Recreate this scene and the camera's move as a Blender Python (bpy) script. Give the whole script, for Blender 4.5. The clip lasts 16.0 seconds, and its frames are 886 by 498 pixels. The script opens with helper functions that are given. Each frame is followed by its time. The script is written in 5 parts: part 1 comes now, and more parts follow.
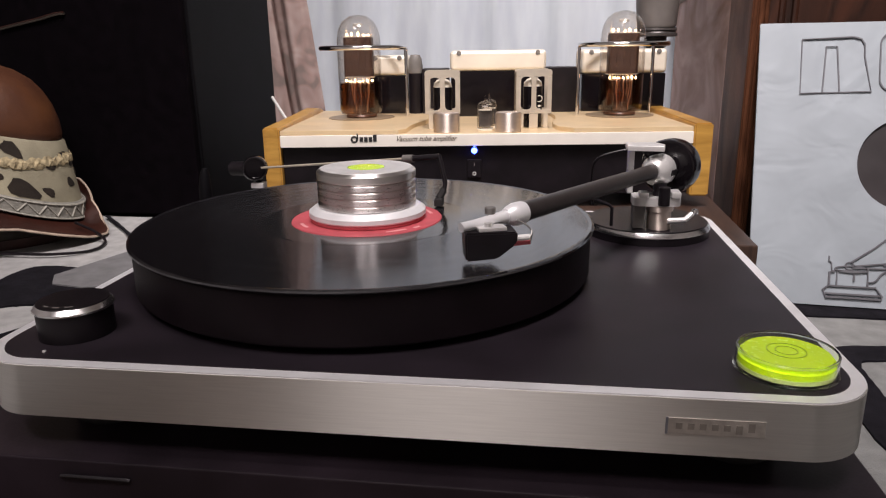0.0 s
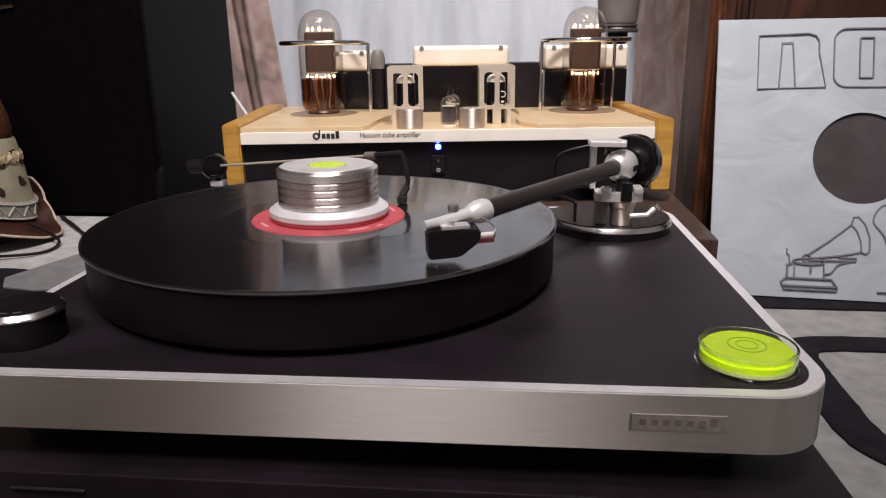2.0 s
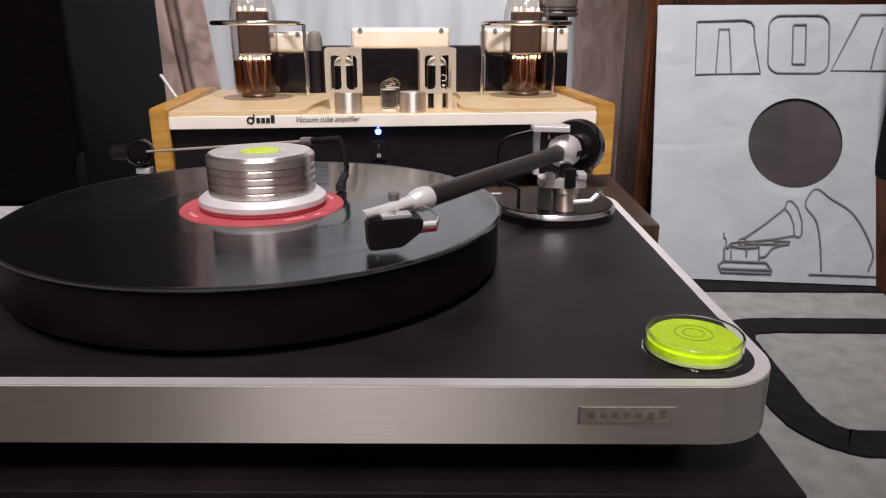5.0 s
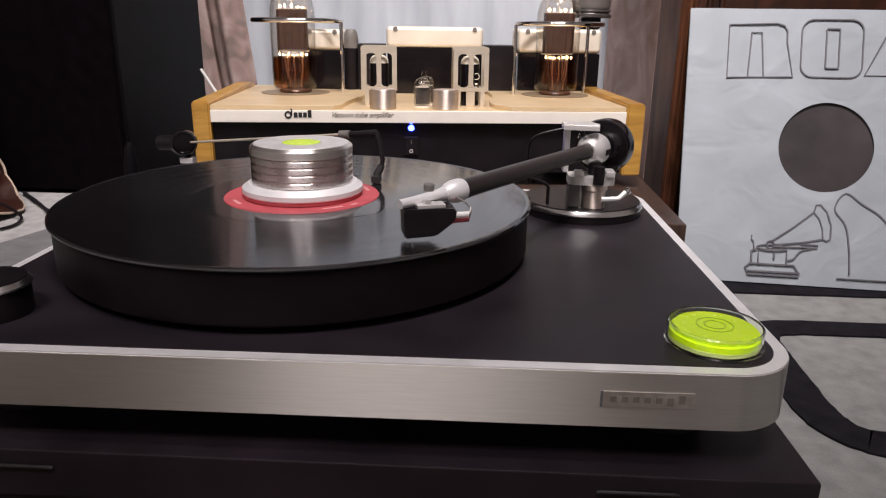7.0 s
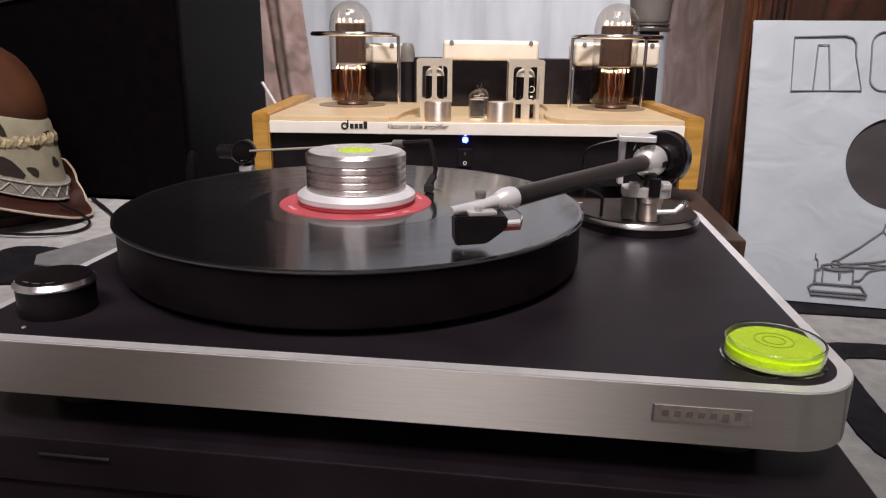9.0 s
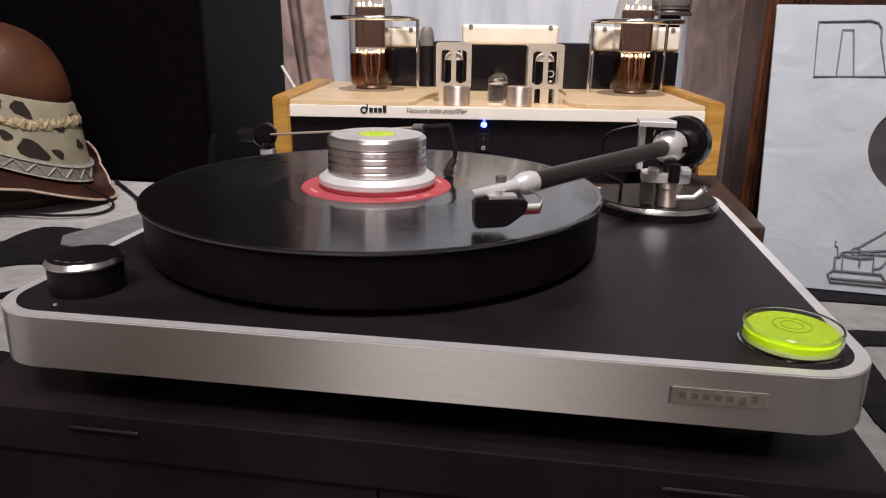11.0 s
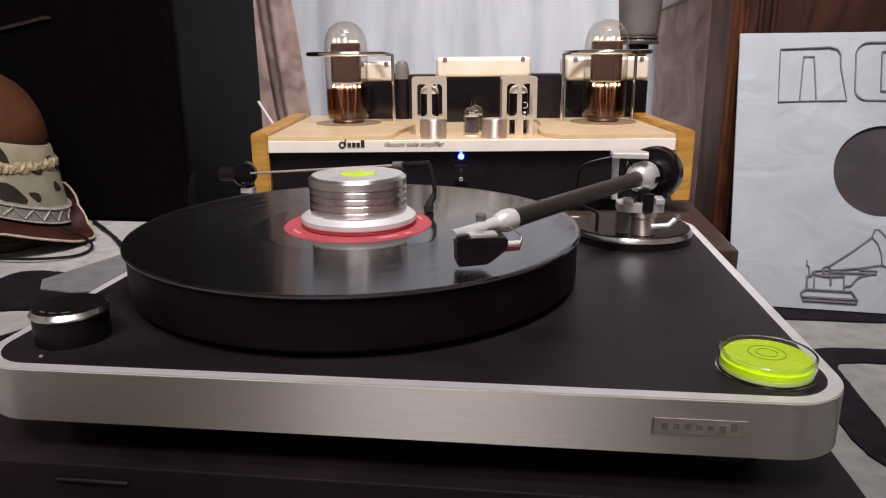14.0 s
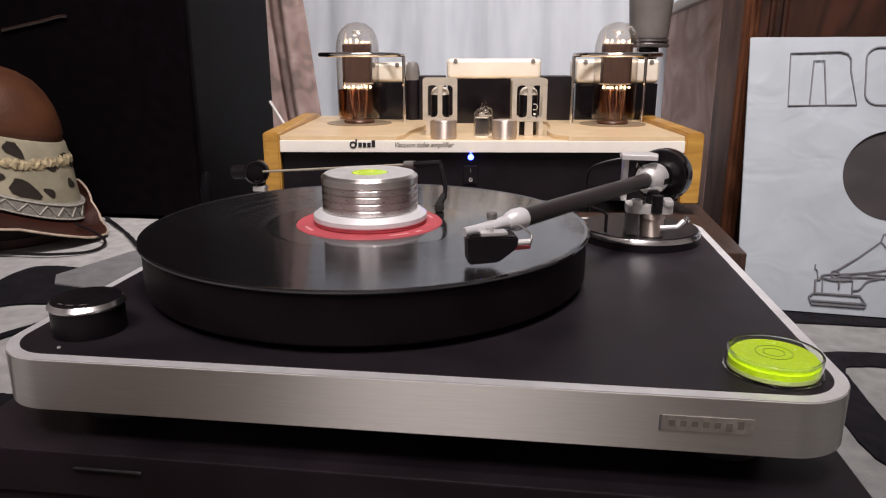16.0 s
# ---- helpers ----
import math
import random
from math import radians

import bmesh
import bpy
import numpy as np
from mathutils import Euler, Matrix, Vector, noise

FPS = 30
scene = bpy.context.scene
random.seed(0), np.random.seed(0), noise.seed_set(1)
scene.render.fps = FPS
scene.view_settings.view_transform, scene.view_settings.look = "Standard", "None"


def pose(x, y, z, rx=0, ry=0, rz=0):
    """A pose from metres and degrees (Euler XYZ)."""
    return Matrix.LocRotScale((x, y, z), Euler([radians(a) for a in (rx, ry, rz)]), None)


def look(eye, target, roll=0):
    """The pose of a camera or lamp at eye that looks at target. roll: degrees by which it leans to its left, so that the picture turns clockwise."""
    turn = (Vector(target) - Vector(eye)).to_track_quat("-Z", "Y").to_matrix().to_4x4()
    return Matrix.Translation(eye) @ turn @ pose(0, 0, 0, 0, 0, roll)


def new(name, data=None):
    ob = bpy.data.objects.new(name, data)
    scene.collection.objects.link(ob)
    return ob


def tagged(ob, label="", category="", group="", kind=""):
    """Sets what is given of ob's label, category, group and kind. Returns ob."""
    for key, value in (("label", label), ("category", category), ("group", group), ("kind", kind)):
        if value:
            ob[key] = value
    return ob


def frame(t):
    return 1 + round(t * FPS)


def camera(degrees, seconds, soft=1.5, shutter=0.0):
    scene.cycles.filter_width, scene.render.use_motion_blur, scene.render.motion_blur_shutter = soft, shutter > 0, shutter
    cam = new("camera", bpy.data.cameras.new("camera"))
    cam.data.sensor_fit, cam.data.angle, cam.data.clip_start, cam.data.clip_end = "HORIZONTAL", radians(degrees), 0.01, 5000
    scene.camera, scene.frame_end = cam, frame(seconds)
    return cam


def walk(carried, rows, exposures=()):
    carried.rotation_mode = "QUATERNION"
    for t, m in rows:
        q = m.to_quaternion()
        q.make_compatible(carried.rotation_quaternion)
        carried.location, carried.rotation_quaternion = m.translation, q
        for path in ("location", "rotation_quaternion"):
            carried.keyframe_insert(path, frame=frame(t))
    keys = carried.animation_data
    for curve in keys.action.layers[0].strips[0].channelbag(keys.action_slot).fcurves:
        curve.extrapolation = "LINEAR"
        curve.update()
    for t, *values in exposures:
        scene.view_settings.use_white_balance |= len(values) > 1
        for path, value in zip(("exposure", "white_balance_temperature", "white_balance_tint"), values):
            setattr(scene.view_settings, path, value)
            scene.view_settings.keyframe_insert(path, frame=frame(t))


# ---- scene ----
cam = camera(64.49, 16.0, soft=1.2)
PATH = [
    (0, (0.1258, -0.4498, 0.2692), (0.0334, 0.1197, 0.1047), -0.84),
    (0.5, (0.1251, -0.4485, 0.2701), (0.0411, 0.1221, 0.1046), -0.91),
    (1, (0.1255, -0.4481, 0.2730), (0.0540, 0.1237, 0.1060), -1.13),
    (1.5, (0.1266, -0.4444, 0.2720), (0.0603, 0.1279, 0.1044), -1.01),
    (2, (0.1270, -0.4452, 0.2696), (0.0631, 0.1270, 0.1009), -0.71),
    (2.5, (0.1266, -0.4461, 0.2693), (0.0624, 0.1256, 0.0989), -0.65),
    (3, (0.1283, -0.4427, 0.2681), (0.0670, 0.1290, 0.0968), -0.67),
    (3.5, (0.1279, -0.4309, 0.2678), (0.1012, 0.1430, 0.0945), -0.57),
    (4, (0.1267, -0.4290, 0.2678), (0.1097, 0.1442, 0.0912), -0.26),
    (6.5, (0.1256, -0.4408, 0.2669), (0.1080, 0.1305, 0.0842), 0.69),
    (7, (0.1237, -0.4474, 0.2673), (0.0868, 0.1234, 0.0858), 0.81),
    (7.5, (0.1228, -0.4448, 0.2659), (0.0756, 0.1256, 0.0861), 0.87),
    (8, (0.1243, -0.4509, 0.2660), (0.0655, 0.1200, 0.0911), 0.83),
    (8.5, (0.1244, -0.4550, 0.2666), (0.0529, 0.1154, 0.0950), 0.73),
    (9, (0.1250, -0.4481, 0.2630), (0.0429, 0.1216, 0.0937), 0.69),
    (11.5, (0.1217, -0.4577, 0.2633), (0.0272, 0.1053, 0.0784), 0.76),
    (12, (0.1189, -0.4613, 0.2679), (0.0298, 0.1020, 0.0817), 0.41),
    (12.5, (0.1207, -0.4581, 0.2694), (0.0357, 0.1079, 0.0894), -0.23),
    (13, (0.1200, -0.4604, 0.2730), (0.0393, 0.1085, 0.1002), -0.45),
    (13.5, (0.1223, -0.4550, 0.2708), (0.0420, 0.1161, 0.1052), -0.45),
    (14, (0.1220, -0.4589, 0.2731), (0.0443, 0.1136, 0.1111), -0.44),
    (14.5, (0.1223, -0.4584, 0.2702), (0.0438, 0.1146, 0.1104), -0.07),
    (15, (0.1227, -0.4597, 0.2706), (0.0425, 0.1131, 0.1112), -0.06),
    (15.5, (0.1228, -0.4611, 0.2702), (0.0400, 0.1116, 0.1115), -0.03),
    (16, (0.1206, -0.4647, 0.2722), (0.0369, 0.1074, 0.1119), 0.02),
]
walk(cam, [(t, look(eye, target, roll)) for t, eye, target, roll in PATH])

# ---- light ----
world = bpy.data.worlds.new("room_dark")
scene.world = world
world.use_nodes = True
wbg = world.node_tree.nodes["Background"]
wbg.inputs["Color"].default_value = (0.75, 0.85, 1.0, 1)
wbg.inputs["Strength"].default_value = 0.03

lamp_data = bpy.data.lights.new("ceiling_lamp_light", "AREA")
lamp_data.shape = "RECTANGLE"
lamp_data.size, lamp_data.size_y = 0.79, 0.5
lamp_data.energy = 30
lamp_data.color = (1.0, 0.90, 0.90)
lamp_light = new("ceiling_lamp_light", lamp_data)
lamp_light.matrix_world = look((-0.22, -1.35, 2.12), (-0.22, -1.25, 0.0))
# Added spotlight out of view, to brighten the amplifier and the curtain.
spot_data = bpy.data.lights.new("ceiling_spot_light", "SPOT")
spot_data.energy = 222
spot_data.color = (1.0, 0.90, 0.89)
spot_data.spot_size, spot_data.spot_blend, spot_data.shadow_soft_size = radians(62), 1.0, 0.22
spot_light = new("ceiling_spot_light", spot_data)
SPOT_AT = (0.28, -0.42, 1.85)
spot_light.matrix_world = look(SPOT_AT, (0.08, 0.76, 0.25))
scene.view_settings.exposure = 0.0


# ---- materials ----
def material(name, color, rough=0.5, metal=0.0, var=0.15, scale=40.0, bump=0.0, bump_scale=300.0,
             stretch=(1, 1, 1), color2=None, detail=4.0, rough_var=0.1, spec=0.5, coat=0.0):
    """Principled surface with stains at one scale and grain at another."""
    m = bpy.data.materials.new(name)
    m.use_nodes = True
    nt = m.node_tree
    bsdf = nt.nodes["Principled BSDF"]
    bsdf.inputs["Metallic"].default_value = metal
    bsdf.inputs["Specular IOR Level"].default_value = spec
    bsdf.inputs["Coat Weight"].default_value = coat
    tc = nt.nodes.new("ShaderNodeTexCoord")
    mp = nt.nodes.new("ShaderNodeMapping")
    mp.inputs["Scale"].default_value = stretch
    nt.links.new(tc.outputs["Object"], mp.inputs["Vector"])
    n1 = nt.nodes.new("ShaderNodeTexNoise")
    n1.inputs["Scale"].default_value = scale
    n1.inputs["Detail"].default_value = detail
    nt.links.new(mp.outputs["Vector"], n1.inputs["Vector"])
    n2 = nt.nodes.new("ShaderNodeTexNoise")
    n2.inputs["Scale"].default_value = bump_scale
    n2.inputs["Detail"].default_value = 3.0
    nt.links.new(mp.outputs["Vector"], n2.inputs["Vector"])
    ramp = nt.nodes.new("ShaderNodeMix")
    ramp.data_type = "RGBA"
    c2 = color2 or tuple(c * (1 - 2 * var) for c in color)
    c1 = tuple(min(1, c * (1 + var)) for c in color)
    ramp.inputs["A"].default_value = (*c2, 1)
    ramp.inputs["B"].default_value = (*c1, 1)
    mul = nt.nodes.new("ShaderNodeMapRange")
    mul.inputs["From Min"].default_value, mul.inputs["From Max"].default_value = 0.3, 0.7
    nt.links.new(n1.outputs["Fac"], mul.inputs["Value"])
    nt.links.new(mul.outputs["Result"], ramp.inputs["Factor"])
    nt.links.new(ramp.outputs["Result"], bsdf.inputs["Base Color"])
    rr = nt.nodes.new("ShaderNodeMapRange")
    rr.inputs["To Min"].default_value = max(0.02, rough - rough_var)
    rr.inputs["To Max"].default_value = min(1.0, rough + rough_var)
    nt.links.new(n2.outputs["Fac"], rr.inputs["Value"])
    nt.links.new(rr.outputs["Result"], bsdf.inputs["Roughness"])
    if bump:
        bp = nt.nodes.new("ShaderNodeBump")
        bp.inputs["Strength"].default_value = bump
        bp.inputs["Distance"].default_value = 0.001
        nt.links.new(n2.outputs["Fac"], bp.inputs["Height"])
        nt.links.new(bp.outputs["Normal"], bsdf.inputs["Normal"])
    return m


def glow(name, color, strength):
    m = bpy.data.materials.new(name)
    m.use_nodes = True
    b = m.node_tree.nodes["Principled BSDF"]
    b.inputs["Base Color"].default_value = (*color, 1)
    b.inputs["Emission Color"].default_value = (*color, 1)
    b.inputs["Emission Strength"].default_value = strength
    return m


def glass(name, color=(1, 1, 1), rough=0.02, ior=1.3):
    m = bpy.data.materials.new(name)
    m.use_nodes = True
    b = m.node_tree.nodes["Principled BSDF"]
    b.inputs["Base Color"].default_value = (*color, 1)
    b.inputs["Transmission Weight"].default_value = 1.0
    b.inputs["Roughness"].default_value = rough
    b.inputs["IOR"].default_value = ior
    return m


def thin_glass(name, tint=(0.98, 0.97, 0.95), rough=0.03):
    """A thin clear wall: see-through, with gloss that grows at the edges."""
    m = bpy.data.materials.new(name)
    m.use_nodes = True
    nt = m.node_tree
    nt.nodes.remove(nt.nodes["Principled BSDF"])
    clear = nt.nodes.new("ShaderNodeBsdfTransparent")
    clear.inputs["Color"].default_value = (*tint, 1)
    shine = nt.nodes.new("ShaderNodeBsdfGlossy")
    shine.inputs["Roughness"].default_value = rough
    edge = nt.nodes.new("ShaderNodeLayerWeight")
    steep = nt.nodes.new("ShaderNodeMath")
    steep.operation = "POWER"
    steep.inputs[1].default_value = 3.0
    nt.links.new(edge.outputs["Facing"], steep.inputs[0])
    amount = nt.nodes.new("ShaderNodeMapRange")
    amount.inputs["To Min"].default_value, amount.inputs["To Max"].default_value = 0.03, 0.65
    nt.links.new(steep.outputs[0], amount.inputs["Value"])
    mix = nt.nodes.new("ShaderNodeMixShader")
    nt.links.new(amount.outputs[0], mix.inputs["Fac"])
    nt.links.new(clear.outputs[0], mix.inputs[1])
    nt.links.new(shine.outputs[0], mix.inputs[2])
    nt.links.new(mix.outputs[0], nt.nodes["Material Output"].inputs["Surface"])
    return m


def wood(name, dark, light, scale=6.0, rough=0.4, stretch=(1, 1, 12), coat=0.0, distort=3.0):
    m = material(name, light, rough, 0, 0.1, scale, 0.15, 400, stretch, dark, 6.0, 0.08, 0.5, coat)
    for n in m.node_tree.nodes:
        if n.type == "TEX_NOISE":
            n.inputs["Distortion"].default_value = distort if n.inputs["Scale"].default_value == scale else 0
    return m


M_TOP = material("plinth_black", (0.020, 0.015, 0.0205), 0.45, 0, 0.2, 25, 0.12, 1500, spec=0.32)
M_ALU = material("brushed_aluminium", (0.80, 0.79, 0.75), 0.35, 1.0, 0.025, 40, 0.03, 400, (1, 1, 30), rough_var=0.03)
M_BADGE = material("badge_metal", (0.68, 0.65, 0.60), 0.5, 0.95, 0.1, 200, 0.1, 900)
M_BADGEPRINT = material("badge_print", (0.43, 0.40, 0.36), 0.5, 0.9, 0.1, 200)
M_ALU_RIM = material("bevelled_aluminium", (0.92, 0.92, 0.94), 0.40, 0.35, 0.05, 60, 0.03, 700)
M_CHROME = material("chrome", (0.85, 0.85, 0.86), 0.08, 1.0, 0.03, 60, rough_var=0.04)
M_RING = material("bright_ring", (0.92, 0.92, 0.93), 0.24, 1.0, 0.03, 60, rough_var=0.03)
M_PALEMETAL = material("pale_metal", (0.68, 0.61, 0.50), 0.38, 0.45, 0.06, 60, 0.05, 900)
M_KNOB = material("spun_knob", (0.76, 0.66, 0.59), 0.46, 0.9, 0.04, 30, 0.02, 300, (1, 1, 8))
M_SILVER = material("satin_silver", (0.86, 0.85, 0.84), 0.38, 0.6, 0.06, 90, 0.04, 900)
M_TURNED = material("turned_steel", (0.93, 0.88, 0.86), 0.30, 1.0, 0.04, 30, 0.02, 300, (1, 1, 8))


def brushed(m, amount):
    """Brush lines that run level round the edge."""
    nt = m.node_tree
    b = nt.nodes["Principled BSDF"]
    c = nt.nodes.new("ShaderNodeCombineXYZ")
    c.inputs["Z"].default_value = 1.0
    nt.links.new(c.outputs["Vector"], b.inputs["Tangent"])
    b.inputs["Anisotropic"].default_value = amount


M_CAP = material("bright_turned_steel", (0.86, 0.83, 0.80), 0.32, 0.95, 0.04, 30, 0.02, 300, (1, 1, 8))
brushed(M_CAP, 0.8)
brushed(M_ALU, 1.0)
brushed(M_TURNED, 1.0)
brushed(M_KNOB, 0.9)
M_BLACK = material("black_satin", (0.0095, 0.0072, 0.0095), 0.4, 0, 0.2, 60, 0.06, 900, spec=0.32)
M_GLOSSBLACK = material("black_gloss", (0.007, 0.0055, 0.007), 0.12, 0, 0.2, 40, spec=0.35)
M_PLATTER = material("black_acrylic", (0.0095, 0.0062, 0.0080), 0.45, 0, 0.2, 30, 0.03, 900, spec=0.14)
M_CARBON = material("carbon_tube", (0.032, 0.026, 0.025), 0.36, 0, 0.08, 120, 0.02, 900, spec=0.4)
M_LABEL = material("red_paper", (0.52, 0.085, 0.105), 0.6, 0, 0.08, 80, 0.05, 900)
M_PINK = material("pale_print", (0.75, 0.35, 0.36), 0.6, 0, 0.05, 80)
M_LIME = material("lime_fluid", (0.62, 0.92, 0.008), 0.25, 0, 0.04, 40, spec=0.6)
M_LIMEDARK = material("green_print", (0.30, 0.48, 0.01), 0.5, 0, 0.05, 40)
M_PALELIME = material("pale_lime", (0.70, 0.82, 0.30), 0.4, 0, 0.04, 40)
M_DECK = material("champagne_deck", (0.74, 0.57, 0.35), 0.38, 0.30, 0.05, 30, 0.06, 900)
# Deck metal made paler, to paint the lamp's gleam on its front.
M_LITFRONT = material("lit_deck_front", (0.97, 0.93, 0.84), 0.35, 0.15, 0.03, 30, 0.03, 900)
M_CREAM = material("cream_cover", (0.86, 0.80, 0.68), 0.4, 0.2, 0.05, 25, 0.03, 700)
M_CHEEK = wood("honey_wood", (0.34, 0.17, 0.03), (0.53, 0.30, 0.065), 9.0, 0.35, (1, 1, 6), 0.2, 2.0)
M_PRINT = material("dark_print", (0.02, 0.02, 0.022), 0.5, 0, 0.1, 60)
M_SCRIPT = material("brown_script", (0.11, 0.08, 0.055), 0.5, 0, 0.1, 60)
M_GREYPRINT = material("grey_print", (0.13, 0.13, 0.145), 0.6, 0, 0.1, 60)
M_GLASS = thin_glass("clear_glass", (0.98, 0.965, 0.95), 0.03)
M_SMOKED = thin_glass("amber_film", (0.78, 0.55, 0.38), 0.08)
M_ACRYLIC = glass("clear_acrylic", (0.93, 0.97, 0.90), 0.03, 1.3)
M_ANODE = material("anode_dark", (0.085, 0.046, 0.032), 0.45, 0.3, 0.2, 200, 0.05, 900)
M_COPPER = material("copper_wire", (0.34, 0.17, 0.09), 0.35, 0.8, 0.1, 60)
M_BROWN = material("brown_plate", (0.10, 0.046, 0.026), 0.28, 0.2, 0.3, 120, 0.08, 600)
M_HEAT = glow("filament_glow", (1.0, 0.60, 0.30), 12)
M_BLUE = glow("blue_glow", (0.03, 0.05, 1.0), 20)
M_WHITEGLOW = glow("blue_white_glow", (0.02, 0.035, 1.0), 45)
M_GREYCAN = material("grey_can", (0.17, 0.16, 0.15), 0.5, 0, 0.1, 60)
M_VALVEGREY = material("valve_grey", (0.14, 0.13, 0.125), 0.35, 0.6, 0.3, 500, 0.3, 700)
M_PULL = material("dull_dark_metal", (0.035, 0.032, 0.036), 0.45, 0.5, 0.2, 60)
# Champagne deck metal darkened, to paint the shade in the valve recess.
M_SOCKET = material("shaded_champagne", (0.30, 0.225, 0.145), 0.45, 0.3, 0.1, 60, 0.05, 700)
M_LEATHER = material("brown_leather", (0.098, 0.037, 0.0145), 0.48, 0, 0.3, 18, 0.25, 260, color2=(0.06, 0.022, 0.014))
M_BRIM = material("oxblood_leather", (0.045, 0.0135, 0.009), 0.4, 0, 0.3, 25, 0.2, 300)
M_PIPING = material("cream_piping", (0.55, 0.44, 0.34), 0.6, 0, 0.1, 80)
M_TRIM = material("woven_trim", (0.29, 0.28, 0.245), 0.8, 0, 0.15, 250, 0.5, 700)
M_TRIMGREY = material("woven_grey", (0.44, 0.425, 0.37), 0.8, 0, 0.15, 250, 0.4, 700)
M_FUR = material("cream_fur_cloth", (0.41, 0.375, 0.265), 0.85, 0, 0.12, 30, 0.5, 500)
M_FRINGE = material("cream_fringe", (0.52, 0.43, 0.26), 0.9, 0, 0.25, 200, 0.8, 600)
M_SPOT = material("dark_spot_cloth", (0.028, 0.02, 0.014), 0.85, 0, 0.2, 60, 0.4, 500)
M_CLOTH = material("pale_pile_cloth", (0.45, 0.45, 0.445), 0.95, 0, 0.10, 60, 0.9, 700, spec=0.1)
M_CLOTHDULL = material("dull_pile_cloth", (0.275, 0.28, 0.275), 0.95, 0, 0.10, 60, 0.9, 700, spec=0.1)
M_CLOTHGREY = material("grey_pile_cloth", (0.20, 0.20, 0.205), 0.95, 0, 0.1, 60, 0.9, 700, spec=0.1)
M_CLOTHBLACK = material("black_pile_cloth", (0.014, 0.013, 0.017), 0.95, 0, 0.2, 80, 0.9, 700, spec=0.1)
M_SPEAKER = material("speaker_vinyl", (0.0030, 0.0027, 0.0038), 0.6, 0, 0.2, 30, 0.2, 900, spec=0.10)
M_GRILLE = material("grille_cloth", (0.003, 0.002, 0.003), 0.95, 0, 0.2, 60, 0.4, 1500, spec=0.04)
M_CABBLACK = material("black_lacquer", (0.0200, 0.0140, 0.0190), 0.42, 0, 0.25, 20, 0.06, 700, spec=0.33)
M_BOARD = wood("dark_board", (0.025, 0.014, 0.010), (0.065, 0.037, 0.026), 10.0, 0.4, (8, 1, 1))
# Curtain's blurred reflection in polished wood, painted as pale mottled colour.
M_SHEENWOOD = material("wood_painted_sheen", (0.54, 0.39, 0.355), 0.55, 0, 0.1, 5.0, 0.06, 120, (2.2, 0.75, 1.5), (0.27, 0.145, 0.10), 3.0, 0.1, 0.15)
for node in M_SHEENWOOD.node_tree.nodes:
    if node.type == "TEX_NOISE":
        node.inputs["Distortion"].default_value = 1.5
M_WOODRED = wood("polished_red_wood", (0.035, 0.014, 0.008), (0.13, 0.052, 0.027), 9.0, 0.40, (2, 1.0, 0.5), 0.08, 3.0)
M_STILE = wood("brown_veneer", (0.050, 0.022, 0.014), (0.19, 0.098, 0.064), 7.0, 0.45, (2, 1.0, 0.5), 0.0, 2.0)
M_WOODDARK = wood("dark_red_wood", (0.009, 0.0035, 0.002), (0.045, 0.015, 0.0075), 9.0, 0.40, (2, 1.0, 0.5), 0.0, 3.0)
for m in (M_WOODRED, M_STILE, M_SHEENWOOD):
    m.node_tree.nodes["Principled BSDF"].inputs["Specular IOR Level"].default_value = 0.05
    m.node_tree.nodes["Principled BSDF"].inputs["Coat Weight"].default_value = 0.0
M_BEIGE = material("beige_ledge", (0.42, 0.36, 0.30), 0.5, 0, 0.1, 30)
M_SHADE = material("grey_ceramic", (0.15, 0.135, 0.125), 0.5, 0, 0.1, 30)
M_WALL = material("plaster", (0.62, 0.59, 0.57), 0.9, 0, 0.08, 5, 0.2, 80)
M_FLOOR = wood("floor_wood", (0.06, 0.035, 0.02), (0.14, 0.08, 0.05), 4.0, 0.45, (1, 8, 1))
M_WHITE = material("white_plastic", (0.75, 0.74, 0.72), 0.4, 0, 0.05, 30)
M_WIRE = material("grey_wire", (0.30, 0.29, 0.28), 0.35, 0.4, 0.1, 60)
M_RUBBER = material("black_rubber", (0.015, 0.014, 0.014), 0.7, 0, 0.2, 60)
M_INNER = material("black_inner_sleeve", (0.045, 0.037, 0.040), 0.45, 0, 0.25, 9, 0.2, 60)


